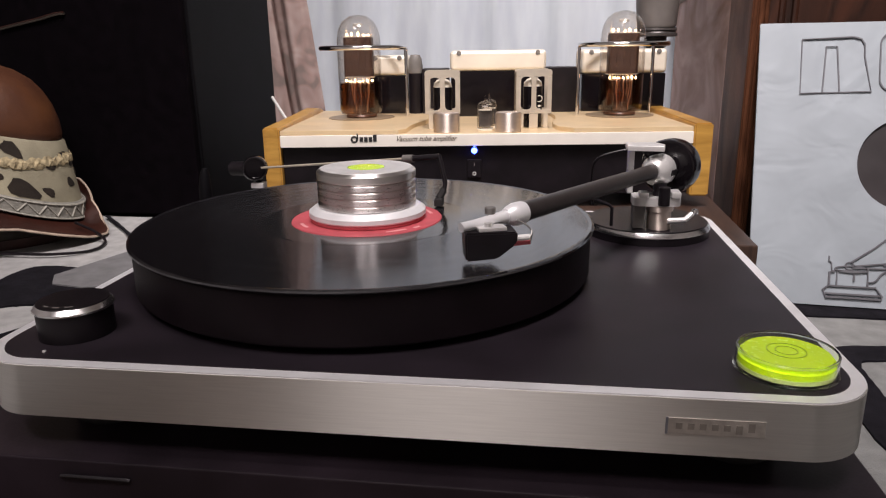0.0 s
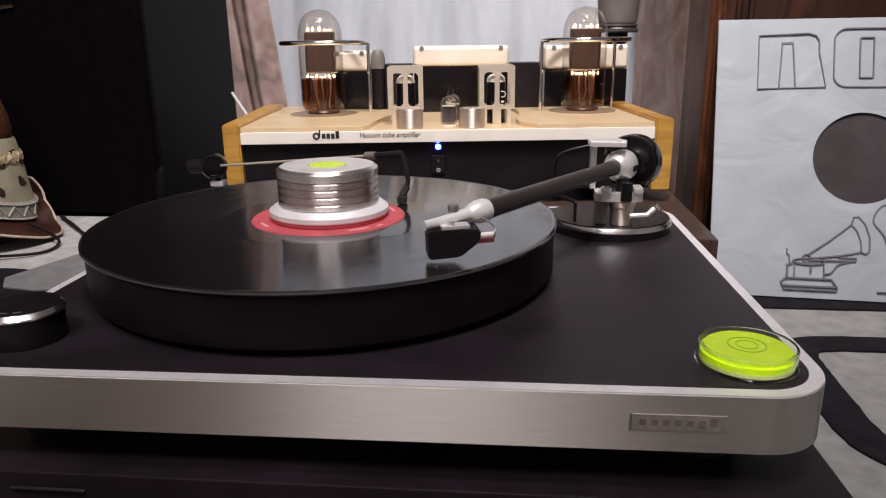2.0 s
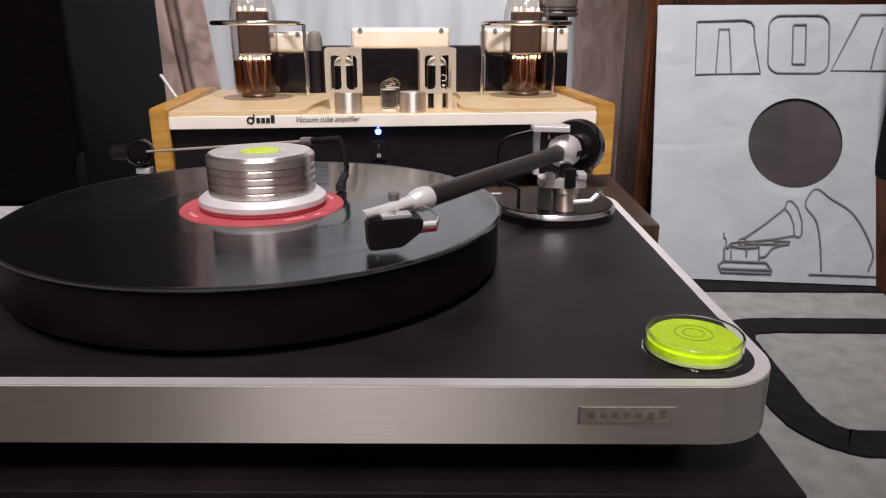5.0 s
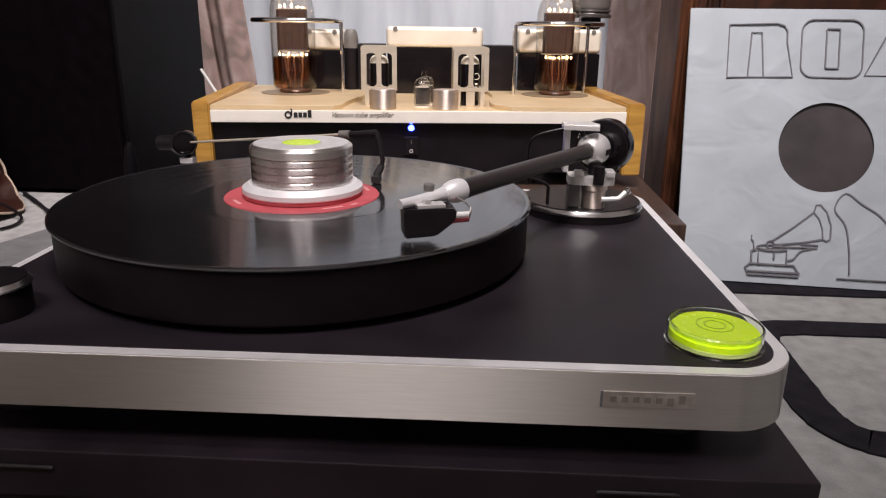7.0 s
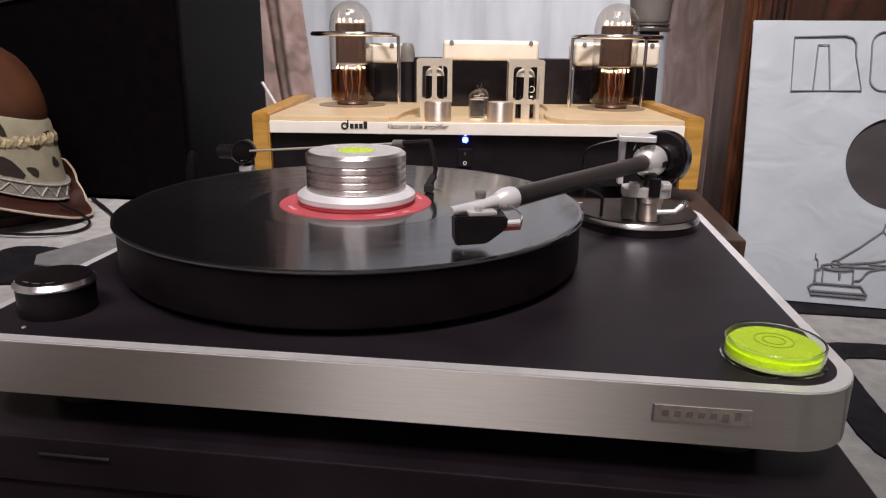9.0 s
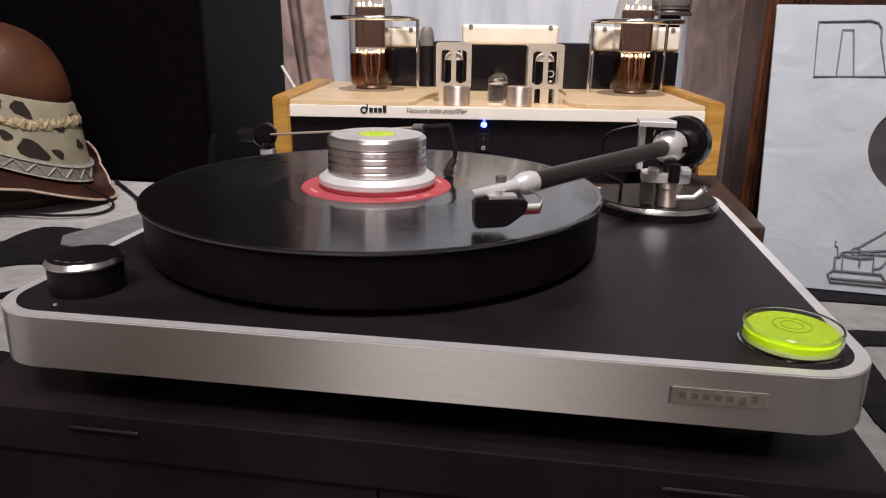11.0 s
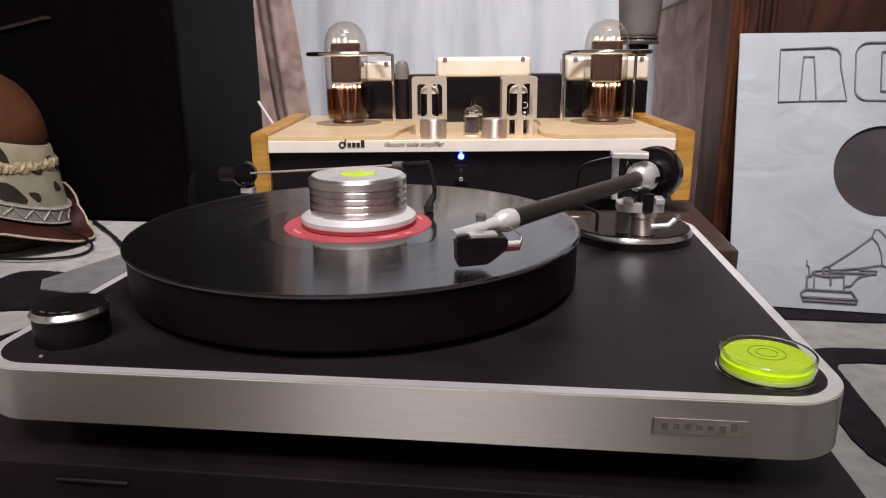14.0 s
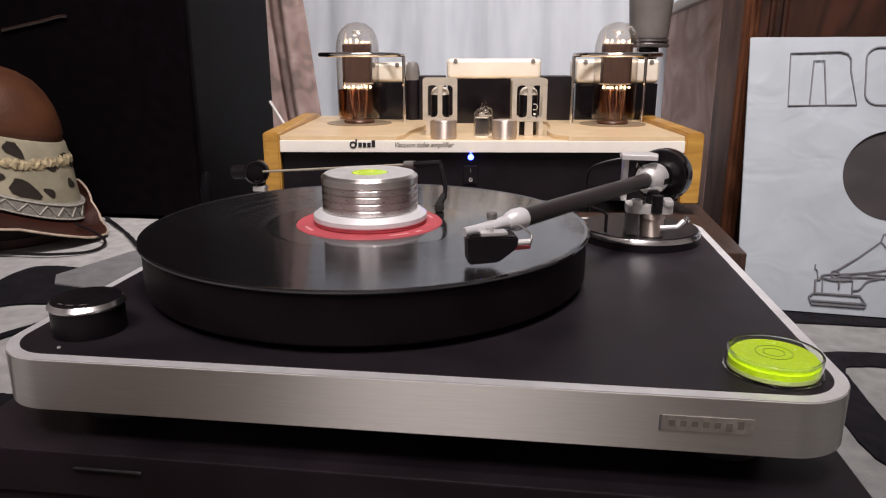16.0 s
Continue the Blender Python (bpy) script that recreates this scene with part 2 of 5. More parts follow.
def vinyl_material():
    """Black vinyl: fine concentric grooves in the gloss, bands between the tracks."""
    m = bpy.data.materials.new("vinyl")
    m.use_nodes = True
    nt = m.node_tree
    b = nt.nodes["Principled BSDF"]
    b.inputs["Base Color"].default_value = (0.009, 0.008, 0.009, 1)
    b.inputs["Specular IOR Level"].default_value = 1.0
    b.inputs["IOR"].default_value = 1.95
    tc = nt.nodes.new("ShaderNodeTexCoord")
    b.inputs["Anisotropic"].default_value = 0.95
    b.inputs["Specular Tint"].default_value = (0.90, 0.94, 1.0, 1)
    flat = nt.nodes.new("ShaderNodeVectorMath")
    flat.operation = "MULTIPLY"
    flat.inputs[1].default_value = (1, 1, 0)
    ln = nt.nodes.new("ShaderNodeVectorMath")
    ln.operation = "LENGTH"
    nt.links.new(tc.outputs["Object"], flat.inputs[0])
    nt.links.new(flat.outputs["Vector"], ln.inputs[0])
    unit = nt.nodes.new("ShaderNodeVectorMath")
    unit.operation = "NORMALIZE"
    nt.links.new(flat.outputs["Vector"], unit.inputs[0])
    nt.links.new(unit.outputs["Vector"], b.inputs["Tangent"])
    fine = nt.nodes.new("ShaderNodeTexNoise")
    fine.noise_dimensions = "1D"
    fine.inputs["Scale"].default_value = 2600
    nt.links.new(ln.outputs["Value"], fine.inputs["W"])
    wide = nt.nodes.new("ShaderNodeTexNoise")
    wide.noise_dimensions = "1D"
    wide.inputs["Scale"].default_value = 130
    nt.links.new(ln.outputs["Value"], wide.inputs["W"])
    mr = nt.nodes.new("ShaderNodeMapRange")
    mr.inputs["From Min"].default_value, mr.inputs["From Max"].default_value = 0.35, 0.65
    mr.inputs["To Min"].default_value, mr.inputs["To Max"].default_value = 0.12, 0.17
    nt.links.new(wide.outputs["Fac"], mr.inputs["Value"])
    nt.links.new(mr.outputs["Result"], b.inputs["Roughness"])
    bp = nt.nodes.new("ShaderNodeBump")
    bp.inputs["Strength"].default_value = 0.03
    bp.inputs["Distance"].default_value = 0.0002
    nt.links.new(fine.outputs["Fac"], bp.inputs["Height"])
    nt.links.new(bp.outputs["Normal"], b.inputs["Normal"])
    return m


M_VINYL = vinyl_material()
M_DEADWAX = material("vinyl_smooth", (0.011, 0.011, 0.012), 0.12, 0, 0.1, 40, rough_var=0.03, spec=1.0)
M_DEADWAX.node_tree.nodes["Principled BSDF"].inputs["IOR"].default_value = 1.8


def sheer_material():
    m = material("sheer_voile", (0.86, 0.92, 0.99), 0.9, 0, 0.05, 8, 0.3, 900, (6, 1, 1), spec=0.1)
    nt = m.node_tree
    tr = nt.nodes.new("ShaderNodeBsdfTranslucent")
    tr.inputs["Color"].default_value = (0.75, 0.80, 0.90, 1)
    mix = nt.nodes.new("ShaderNodeMixShader")
    mix.inputs["Fac"].default_value = 0.3
    nt.links.new(nt.nodes["Principled BSDF"].outputs[0], mix.inputs[1])
    nt.links.new(tr.outputs[0], mix.inputs[2])
    nt.links.new(mix.outputs[0], nt.nodes["Material Output"].inputs["Surface"])
    return m


def floral_material():
    """Dusty pink drape with blurred grey-green and rose flowers."""
    m = material("floral_drape", (0.42, 0.33, 0.30), 0.85, 0, 0.1, 30, 0.3, 700, spec=0.15)
    nt = m.node_tree
    b = nt.nodes["Principled BSDF"]
    old = b.inputs["Base Color"].links[0].from_socket
    tc = nt.nodes.new("ShaderNodeTexCoord")
    v = nt.nodes.new("ShaderNodeTexNoise")
    v.inputs["Scale"].default_value = 16
    v.inputs["Distortion"].default_value = 1.6
    v.inputs["Detail"].default_value = 1.0
    nt.links.new(tc.outputs["Object"], v.inputs["Vector"])
    cr = nt.nodes.new("ShaderNodeValToRGB")
    e = cr.color_ramp.elements
    e[0].position, e[0].color = 0.36, (0.12, 0.10, 0.095, 1)
    e[1].position, e[1].color = 0.64, (0.50, 0.40, 0.38, 1)
    k = cr.color_ramp.elements.new(0.47)
    k.color = (0.34, 0.22, 0.20, 1)
    nt.links.new(v.outputs["Fac"], cr.inputs["Fac"])
    mx = nt.nodes.new("ShaderNodeMix")
    mx.data_type = "RGBA"
    mx.inputs["Factor"].default_value = 0.5
    nt.links.new(old, mx.inputs["A"])
    nt.links.new(cr.outputs["Color"], mx.inputs["B"])
    nt.links.new(mx.outputs["Result"], b.inputs["Base Color"])
    return m


def paper_material():
    m = material("sleeve_paper", (0.345, 0.385, 0.42), 0.55, 0, 0.05, 14, 0.05, 900, spec=0.3)
    nt = m.node_tree
    b = nt.nodes["Principled BSDF"]
    tc = nt.nodes.new("ShaderNodeTexCoord")
    n = nt.nodes.new("ShaderNodeTexNoise")
    n.inputs["Scale"].default_value = 16
    n.inputs["Distortion"].default_value = 1.2
    nt.links.new(tc.outputs["Object"], n.inputs["Vector"])
    bp = nt.nodes.new("ShaderNodeBump")
    bp.inputs["Strength"].default_value = 0.5
    bp.inputs["Distance"].default_value = 0.006
    nt.links.new(n.outputs["Fac"], bp.inputs["Height"])
    nt.links.new(bp.outputs["Normal"], b.inputs["Normal"])
    return m


M_SHEER, M_FLORAL, M_PAPER = sheer_material(), floral_material(), paper_material()


# ---- mesh helpers ----
def mesh_of(bm, name, mat, smooth=True, angle=35):
    me = bpy.data.meshes.new(name)
    bmesh.ops.recalc_face_normals(bm, faces=bm.faces)
    bm.to_mesh(me)
    bm.free()
    me.materials.append(mat)
    if smooth:
        for p in me.polygons:
            p.use_smooth = True
        me.set_sharp_from_angle(angle=radians(angle))
    return me


def even(ob):
    """Keeps large flats flat beside small rounded edges."""
    w = ob.modifiers.new("even", "WEIGHTED_NORMAL")
    w.keep_sharp = True
    return ob


def thing(name, m, label, category, group="", kind=""):
    ob = new(name)
    ob.empty_display_size = 0.02
    ob.matrix_basis = m
    return tagged(ob, label, category, group, kind)


def part(name, bm, mat, parent, label="", m=None, smooth=True, angle=35):
    ob = new(name, mesh_of(bm, name, mat, smooth, angle))
    if smooth:
        even(ob)
    ob.parent = parent
    if m is not None:
        ob.matrix_basis = m
    return tagged(ob, label)


def solid(name, bm, mat, label, category, m=None, kind="", group="", smooth=True):
    ob = new(name, mesh_of(bm, name, mat, smooth))
    if m is not None:
        ob.matrix_basis = m
    return tagged(ob, label, category, group, kind)


def box(x0, x1, y0, y1, z0, z1, bev=0.0, seg=2, bm=None):
    bm = bm or bmesh.new()
    r = bmesh.ops.create_cube(bm, size=1)
    vs = r["verts"]
    for v in vs:
        v.co = Vector((x0 + (v.co.x + .5) * (x1 - x0), y0 + (v.co.y + .5) * (y1 - y0), z0 + (v.co.z + .5) * (z1 - z0)))
    if bev:
        es = list({e for v in vs for e in v.link_edges})
        bmesh.ops.bevel(bm, geom=es, offset=bev, segments=seg, affect="EDGES", profile=0.5)
    return bm


def lathe(profile, seg=48, bm=None, closed=False):
    """Turn a profile of (radius, z) round the z axis."""
    bm = bm or bmesh.new()
    rings = []
    for r, z in profile:
        if r < 1e-6:
            rings.append([bm.verts.new((0, 0, z))])
        else:
            rings.append([bm.verts.new((r * math.cos(2 * math.pi * k / seg), r * math.sin(2 * math.pi * k / seg), z)) for k in range(seg)])
    pairs = list(zip(rings, rings[1:])) + ([(rings[-1], rings[0])] if closed else [])
    for a, b in pairs:
        for k in range(seg):
            q = (k + 1) % seg
            if len(a) == 1 and len(b) == 1:
                continue
            if len(a) == 1:
                bm.faces.new((a[0], b[k], b[q]))
            elif len(b) == 1:
                bm.faces.new((a[k], a[q], b[0]))
            else:
                bm.faces.new((a[k], a[q], b[q], b[k]))
    return bm


def prism(pts, z0, z1, bev=0.0, bm=None, seg=2):
    """A flat outline in x, y raised from z0 to z1."""
    bm = bm or bmesh.new()
    lo = [bm.verts.new((x, y, z0)) for x, y in pts]
    hi = [bm.verts.new((x, y, z1)) for x, y in pts]
    top = bm.faces.new(hi)
    bm.faces.new(lo[::-1])
    n = len(pts)
    for k in range(n):
        bm.faces.new((lo[k], lo[(k + 1) % n], hi[(k + 1) % n], hi[k]))
    if bev:
        bmesh.ops.bevel(bm, geom=list(top.edges), offset=bev, segments=seg, affect="EDGES", profile=0.5)
    return bm


def round_rect(x0, x1, y0, y1, r, n=10):
    pts = []
    for cx, cy, a0 in ((x1 - r, y0 + r, -90), (x1 - r, y1 - r, 0), (x0 + r, y1 - r, 90), (x0 + r, y0 + r, 180)):
        for k in range(n + 1):
            a = radians(a0 + 90 * k / n)
            pts.append((cx + r * math.cos(a), cy + r * math.sin(a)))
    return pts


def rod(points, radius, seg=10, bm=None, radii=None, close=False):
    """A round bar along a line of points."""
    bm = bm or bmesh.new()
    pts = [Vector(p) for p in points]
    rings = []
    side = None
    n = len(pts)
    for i, p in enumerate(pts):
        if close:
            d = (pts[(i + 1) % n] - pts[i - 1]).normalized()
        else:
            d = (pts[min(i + 1, n - 1)] - pts[max(i - 1, 0)]).normalized()
        if side is None:
            side = d.orthogonal().normalized()
        side = (side - d * side.dot(d)).normalized()
        up = d.cross(side)
        r = radii[i] if radii else radius
        rings.append([bm.verts.new(p + r * (math.cos(2 * math.pi * k / seg) * side + math.sin(2 * math.pi * k / seg) * up)) for k in range(seg)])
    for a, b in list(zip(rings, rings[1:])) + ([(rings[-1], rings[0])] if close else []):
        for k in range(seg):
            bm.faces.new((a[k], a[(k + 1) % seg], b[(k + 1) % seg], b[k]))
    if not close:
        bm.faces.new(rings[0][::-1])
        bm.faces.new(rings[-1])
    return bm


def smooth_line(pts, n=8):
    """Catmull-Rom through the points."""
    pts = [Vector(p) for p in pts]
    q = [2 * pts[0] - pts[1]] + pts + [2 * pts[-1] - pts[-2]]
    out = []
    for i in range(1, len(q) - 2):
        for k in range(n):
            t = k / n
            a, b, c, d = q[i - 1:i + 3]
            out.append(0.5 * (2 * b + (c - a) * t + (2 * a - 5 * b + 4 * c - d) * t * t + (3 * b - a - 3 * c + d) * t ** 3))
    return out + [pts[-1]]


def ribbon(pts, width, z0, z1, bm=None, close=False):
    """A flat stroke of some width along a line in x, y."""
    bm = bm or bmesh.new()
    pts = [Vector((p[0], p[1], 0)) for p in pts]
    n = len(pts)
    rows = []
    for i, p in enumerate(pts):
        a = pts[i - 1] if (i or close) else p
        b = pts[(i + 1) % n] if (i < n - 1 or close) else p
        d = b - a
        d.normalize()
        s = Vector((-d.y, d.x, 0)) * (width[i] if isinstance(width, list) else width) / 2
        rows.append([bm.verts.new((q.x, q.y, z)) for q, z in ((p - s, z0), (p + s, z0), (p + s, z1), (p - s, z1))])
    for a, b in list(zip(rows, rows[1:])) + ([(rows[-1], rows[0])] if close else []):
        for k in range(4):
            bm.faces.new((a[k], a[(k + 1) % 4], b[(k + 1) % 4], b[k]))
    if not close:
        bm.faces.new(rows[0])
        bm.faces.new(rows[-1][::-1])
    return bm


def aim(a, b):
    """A pose at a whose z axis points to b."""
    d = Vector(b) - Vector(a)
    return Matrix.Translation(a) @ d.to_track_quat("Z", "Y").to_matrix().to_4x4()


# ---- the room ----
def wall(name, x0, x1, y0, y1, z0, z1, mat, label, category="wall"):
    return solid(name, box(x0, x1, y0, y1, z0, z1), mat, label, category, kind="structure", smooth=False)


FLOOR = -0.60
wall("floor", -2.0, 2.2, -2.4, 1.5, FLOOR - 0.1, FLOOR, M_FLOOR, "dark brown boarded floor of the room", "floor")
wall("ceiling", -2.0, 2.2, -2.4, 1.5, 2.2, 2.3, M_WALL, "plain pale plaster ceiling of the room", "ceiling")
wall("wall_north", -2.0, 2.2, 1.4, 1.5, FLOOR, 2.2, M_WALL, "plain plaster wall behind the curtains")
wall("wall_south", -2.0, 2.2, -2.4, -2.3, FLOOR, 2.2, M_WALL, "plain plaster wall at the back of the room")
wall("wall_west", -2.0, -1.9, -2.3, 1.4, FLOOR, 2.2, M_WALL, "plain plaster side wall of the room")
wall("wall_east", 2.1, 2.2, -2.3, 1.4, FLOOR, 2.2, M_WALL, "plain plaster side wall of the room")


def curtain(name, x0, x1, y, z0, z1, folds, depth, mat, label, seed, spread=0.0):
    rnd = random.Random(seed)
    bm = bmesh.new()
    n, rows = 160, 16
    ph = [rnd.uniform(0, 6.28) for _ in range(4)]
    grid = []
    for j in range(rows + 1):
        row = []
        for i in range(n + 1):
            s = i / n
            w = math.sin(2 * math.pi * folds * s + ph[0] + 1.2 * math.sin(5 * s + ph[1])) + 0.28 * math.sin(2 * math.pi * folds * 2.3 * s + ph[2])
            k = 0.8 + 0.2 * j / rows
            row.append(bm.verts.new((x0 + (x1 + spread * (0.37 - z0 - (z1 - z0) * j / rows) - x0) * s + 0.006 * math.sin(j * 1.1 + ph[3] + 9 * s), y + depth * w * k, z0 + (z1 - z0) * j / rows)))
        grid.append(row)
    for a, b in zip(grid, grid[1:]):
        for i in range(n):
            bm.faces.new((a[i], a[i + 1], b[i + 1], b[i]))
    ob = solid(name, bm, mat, label, "curtain")
    so = ob.modifiers.new("thick", "SOLIDIFY")
    so.thickness = 0.0012
    return ob


curtain("sheer_curtain", -0.60, 0.85, 1.21, FLOOR + 0.01, 1.9, 9, 0.014, M_SHEER, "white sheer voile curtain hanging in soft folds", 3)
curtain("floral_curtain", -0.60, -0.358, 0.90, FLOOR + 0.01, 1.9, 4.2, 0.016, M_FLORAL, "dusty pink floral drape gathered beside the sheer curtain", 8, 0.15)


# ---- the furniture that carries the things ----
def sideboard():
    t = thing("sideboard", pose(0, 0, 0), "low dark brown wooden sideboard behind the turntable", "sideboard")
    part("top", box(-0.212, 0.312, 0.205, 0.80, 0.068, 0.092, 0.002), M_BOARD, t)
    part("body", box(-0.204, 0.300, 0.215, 0.79, FLOOR, 0.0678), M_BOARD, t)
    return t


def black_cabinet():
    t = thing("black_cabinet", pose(0, 0, 0, 0, 0, 0.9), "black lacquered cabinet with slim finger pulls under the turntable", "cabinet")
    part("top", box(-0.1900, 0.2742, -0.1740, 0.199, 0.0490, 0.075, 0.0014), M_CABBLACK, t)
    part("body", box(-0.186, 0.272, -0.165, 0.194, FLOOR, 0.0488, 0.001), M_CABBLACK, t)
    for x0, x1 in ((-0.185, 0.042), (0.0430, 0.271)):
        part("drawer_front", box(x0, x1, -0.1710, -0.1652, -0.12, 0.0478, 0.001), M_CABBLACK, t)
    for xc in (-0.0985, 0.1935):
        pull = rod([(xc - 0.0185, -0.1746, 0.0660), (xc - 0.0165, -0.1754, 0.0668), (xc + 0.0165, -0.1754, 0.0668), (xc + 0.0185, -0.1746, 0.0660)], 0.0009, 8)
        part("finger_pull", pull, M_PULL, t, "slim dull metal finger pull")
    return t


def wood_cabinet():
    t = thing("wood_cabinet", pose(0.346, 0.450, 0, 0, 0, -2.04), "tall polished red-brown wooden cabinet beside the curtain", "cabinet")
    # The side is one wood; its far part carries the painted reflection.
    part("side_panel", box(0.0, 0.020, 0.1402, 0.730, FLOOR, 0.352, 0.001), M_SHEENWOOD, t, "polished wooden side with the curtain's reflection painted in grey-brown")
    # Near end of the side, in plain brown without that painted sheen.
    part("stile", box(0.0005, 0.020, 0.0205, 0.140, FLOOR, 0.352, 0.001), M_STILE, t)
    part("front_panel", box(0.0190, 0.76, 0.0105, 0.0200, FLOOR, 0.352, 0.001), M_WOODDARK, t)
    part("corner_post", box(-0.0008, 0.0186, 0.0004, 0.0200, FLOOR, 0.352, 0.002), M_WOODRED, t)
    for k in range(3):
        part("beading", rod([(0.0030 + k * 0.0062, 0.0, FLOOR + 0.02), (0.0030 + k * 0.0062, 0.0, 0.35)], 0.0026, 8), M_WOODRED, t)
    for x in (0.034, 0.048, 0.30, 0.314):
        part("moulding", rod([(x, 0.0100, FLOOR + 0.05), (x, 0.0100, 0.345)], 0.0040, 8), M_WOODDARK, t)
    part("top", box(-0.010, 0.77, -0.002, 0.730, 0.3522, 0.372, 0.006), M_BEIGE, t, "beige rounded top edge")
    return t


sideboard()
black_cabinet()
wood_cabinet()


def low_table(name, x0, x1, y0, y1, z, label):
    t = thing(name, pose(0, 0, 0), label, "table")
    part("tabletop", box(x0, x1, y0, y1, z - 0.03, z, 0.002), M_BOARD, t)
    part("apron", box(x0 + 0.02, x1 - 0.02, y0 + 0.02, y1 - 0.02, z - 0.10, z - 0.0302), M_BOARD, t)
    for x in (x0 + 0.03, x1 - 0.03):
        for y in (y0 + 0.03, y1 - 0.03):
            part("leg", box(x - 0.02, x + 0.02, y - 0.02, y + 0.02, FLOOR, z - 0.1002, 0.002), M_BOARD, t)
    return t


ZL, ZR = 0.065, -0.012
low_table("side_table", -0.95, -0.2380, -0.5, 0.66, ZL - 0.004, "low dark wooden table under the hat and loudspeaker")
low_table("lamp_table", 0.315, 1.3, -0.6, 0.425, ZR - 0.004, "low dark wooden table under the record sleeve")


def stripe(pts, n, width, z0, z1, rnd):
    """A stroke of pile with a slightly uneven edge."""
    line = smooth_line([(x, y, 0) for x, y in pts], n)
    return ribbon([(p.x, p.y) for p in line], [width + rnd.uniform(-0.0012, 0.0012) for _ in line], z0, z1)


def patch(pts, z0, z1, bm=None):
    """A filled ragged area of pile."""
    bm = bm or bmesh.new()
    return prism(pts, z0, z1, 0, bm)


def throw_right():
    rnd = random.Random(4)
    t = thing("patterned_throw", pose(0, 0, 0), "pale grey pile throw with thick black outlines under the record sleeve", "throw")
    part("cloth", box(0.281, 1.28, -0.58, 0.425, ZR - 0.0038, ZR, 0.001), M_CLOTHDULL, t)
    part("stripe", stripe([(0.30, 0.321), (0.45, 0.3215), (0.60, 0.323), (0.9, 0.324)], 14, 0.037, ZR + 0.0002, ZR + 0.0022, rnd), M_CLOTHBLACK, t, "thick black stripe")
    bend = [(1.1, 0.214), (0.8, 0.213), (0.6, 0.212), (0.47, 0.211), (0.425, 0.210), (0.399, 0.203), (0.387, 0.184), (0.3835, 0.150), (0.3815, 0.100),
            (0.380, 0.058), (0.384, 0.029), (0.397, 0.011), (0.424, 0.0048), (0.55, 0.004), (0.8, 0.005), (1.1, 0.006)]
    part("stripe", stripe(bend, 6, 0.033, ZR + 0.0002, ZR + 0.0022, rnd), M_CLOTHBLACK, t, "thick black rounded outline")
    return t


def throw_left():
    rnd = random.Random(6)
    t = thing("patterned_throw", pose(0, 0, 0), "white pile throw with sweeping black and grey shapes under the hat", "throw")
    part("cloth", prism([(-0.93, -0.48), (-0.193, -0.48), (-0.193, 0.200), (-0.238, 0.203), (-0.238, 0.365), (-0.93, 0.365)], ZL - 0.0038, ZL, 0.0008), M_CLOTH, t)
    sweep = [(-0.384, 0.097), (-0.387, 0.120), (-0.383, 0.141), (-0.366, 0.149), (-0.344, 0.1475), (-0.300, 0.138), (-0.262, 0.100), (-0.272, 0.056),
             (-0.311, 0.045), (-0.331, 0.036), (-0.362, 0.000), (-0.400, -0.050), (-0.470, -0.120), (-0.530, -0.090), (-0.450, 0.000), (-0.408, 0.050)]
    edge = smooth_line([(x, y, 0) for x, y in sweep + sweep[:1]], 8)[:-1]
    part("black_shape", patch([(p.x + rnd.uniform(-0.0006, 0.0006), p.y + rnd.uniform(-0.0006, 0.0006)) for p in edge], ZL + 0.0002, ZL + 0.0020), M_CLOTHBLACK, t, "sweeping black shape")
    part("grey_shape", patch([(-0.340, 0.118), (-0.328, 0.160), (-0.316, 0.203), (-0.262, 0.30), (-0.243, 0.30), (-0.243, 0.10), (-0.290, 0.088), (-0.324, 0.094)], ZL + 0.0021, ZL + 0.0034), M_CLOTHGREY, t, "grey woven wedge")
    part("stripe", stripe([(-0.44, 0.35), (-0.36, 0.27), (-0.30, 0.20)], 10, 0.004, ZL + 0.0036, ZL + 0.0048, rnd), M_CLOTHBLACK, t, "thin dark line")
    # No pattern: black strip laid as the shadow between cloth and plinth.
    part("stripe", stripe([(-0.46, -0.30), (-0.36, -0.16), (-0.305, -0.065), (-0.280, -0.018), (-0.262, 0.020), (-0.244, 0.062)], 12, 0.009, ZL + 0.0002, ZL + 0.0020, rnd), M_CLOTHBLACK, t, "narrow black strip painting the shadow gap beside the turntable")
    part("stripe", stripe([(-0.6, -0.14), (-0.4, -0.135), (-0.242, -0.125), (-0.196, -0.122)], 12, 0.03, ZL + 0.0002, ZL + 0.0020, rnd), M_CLOTHBLACK, t, "black stripe")
    return t


throw_right()
throw_left()


# ---- turntable ----
PT, PB = 0.125, 0.0967          # plinth top and bottom
REC = 0.160                     # record top


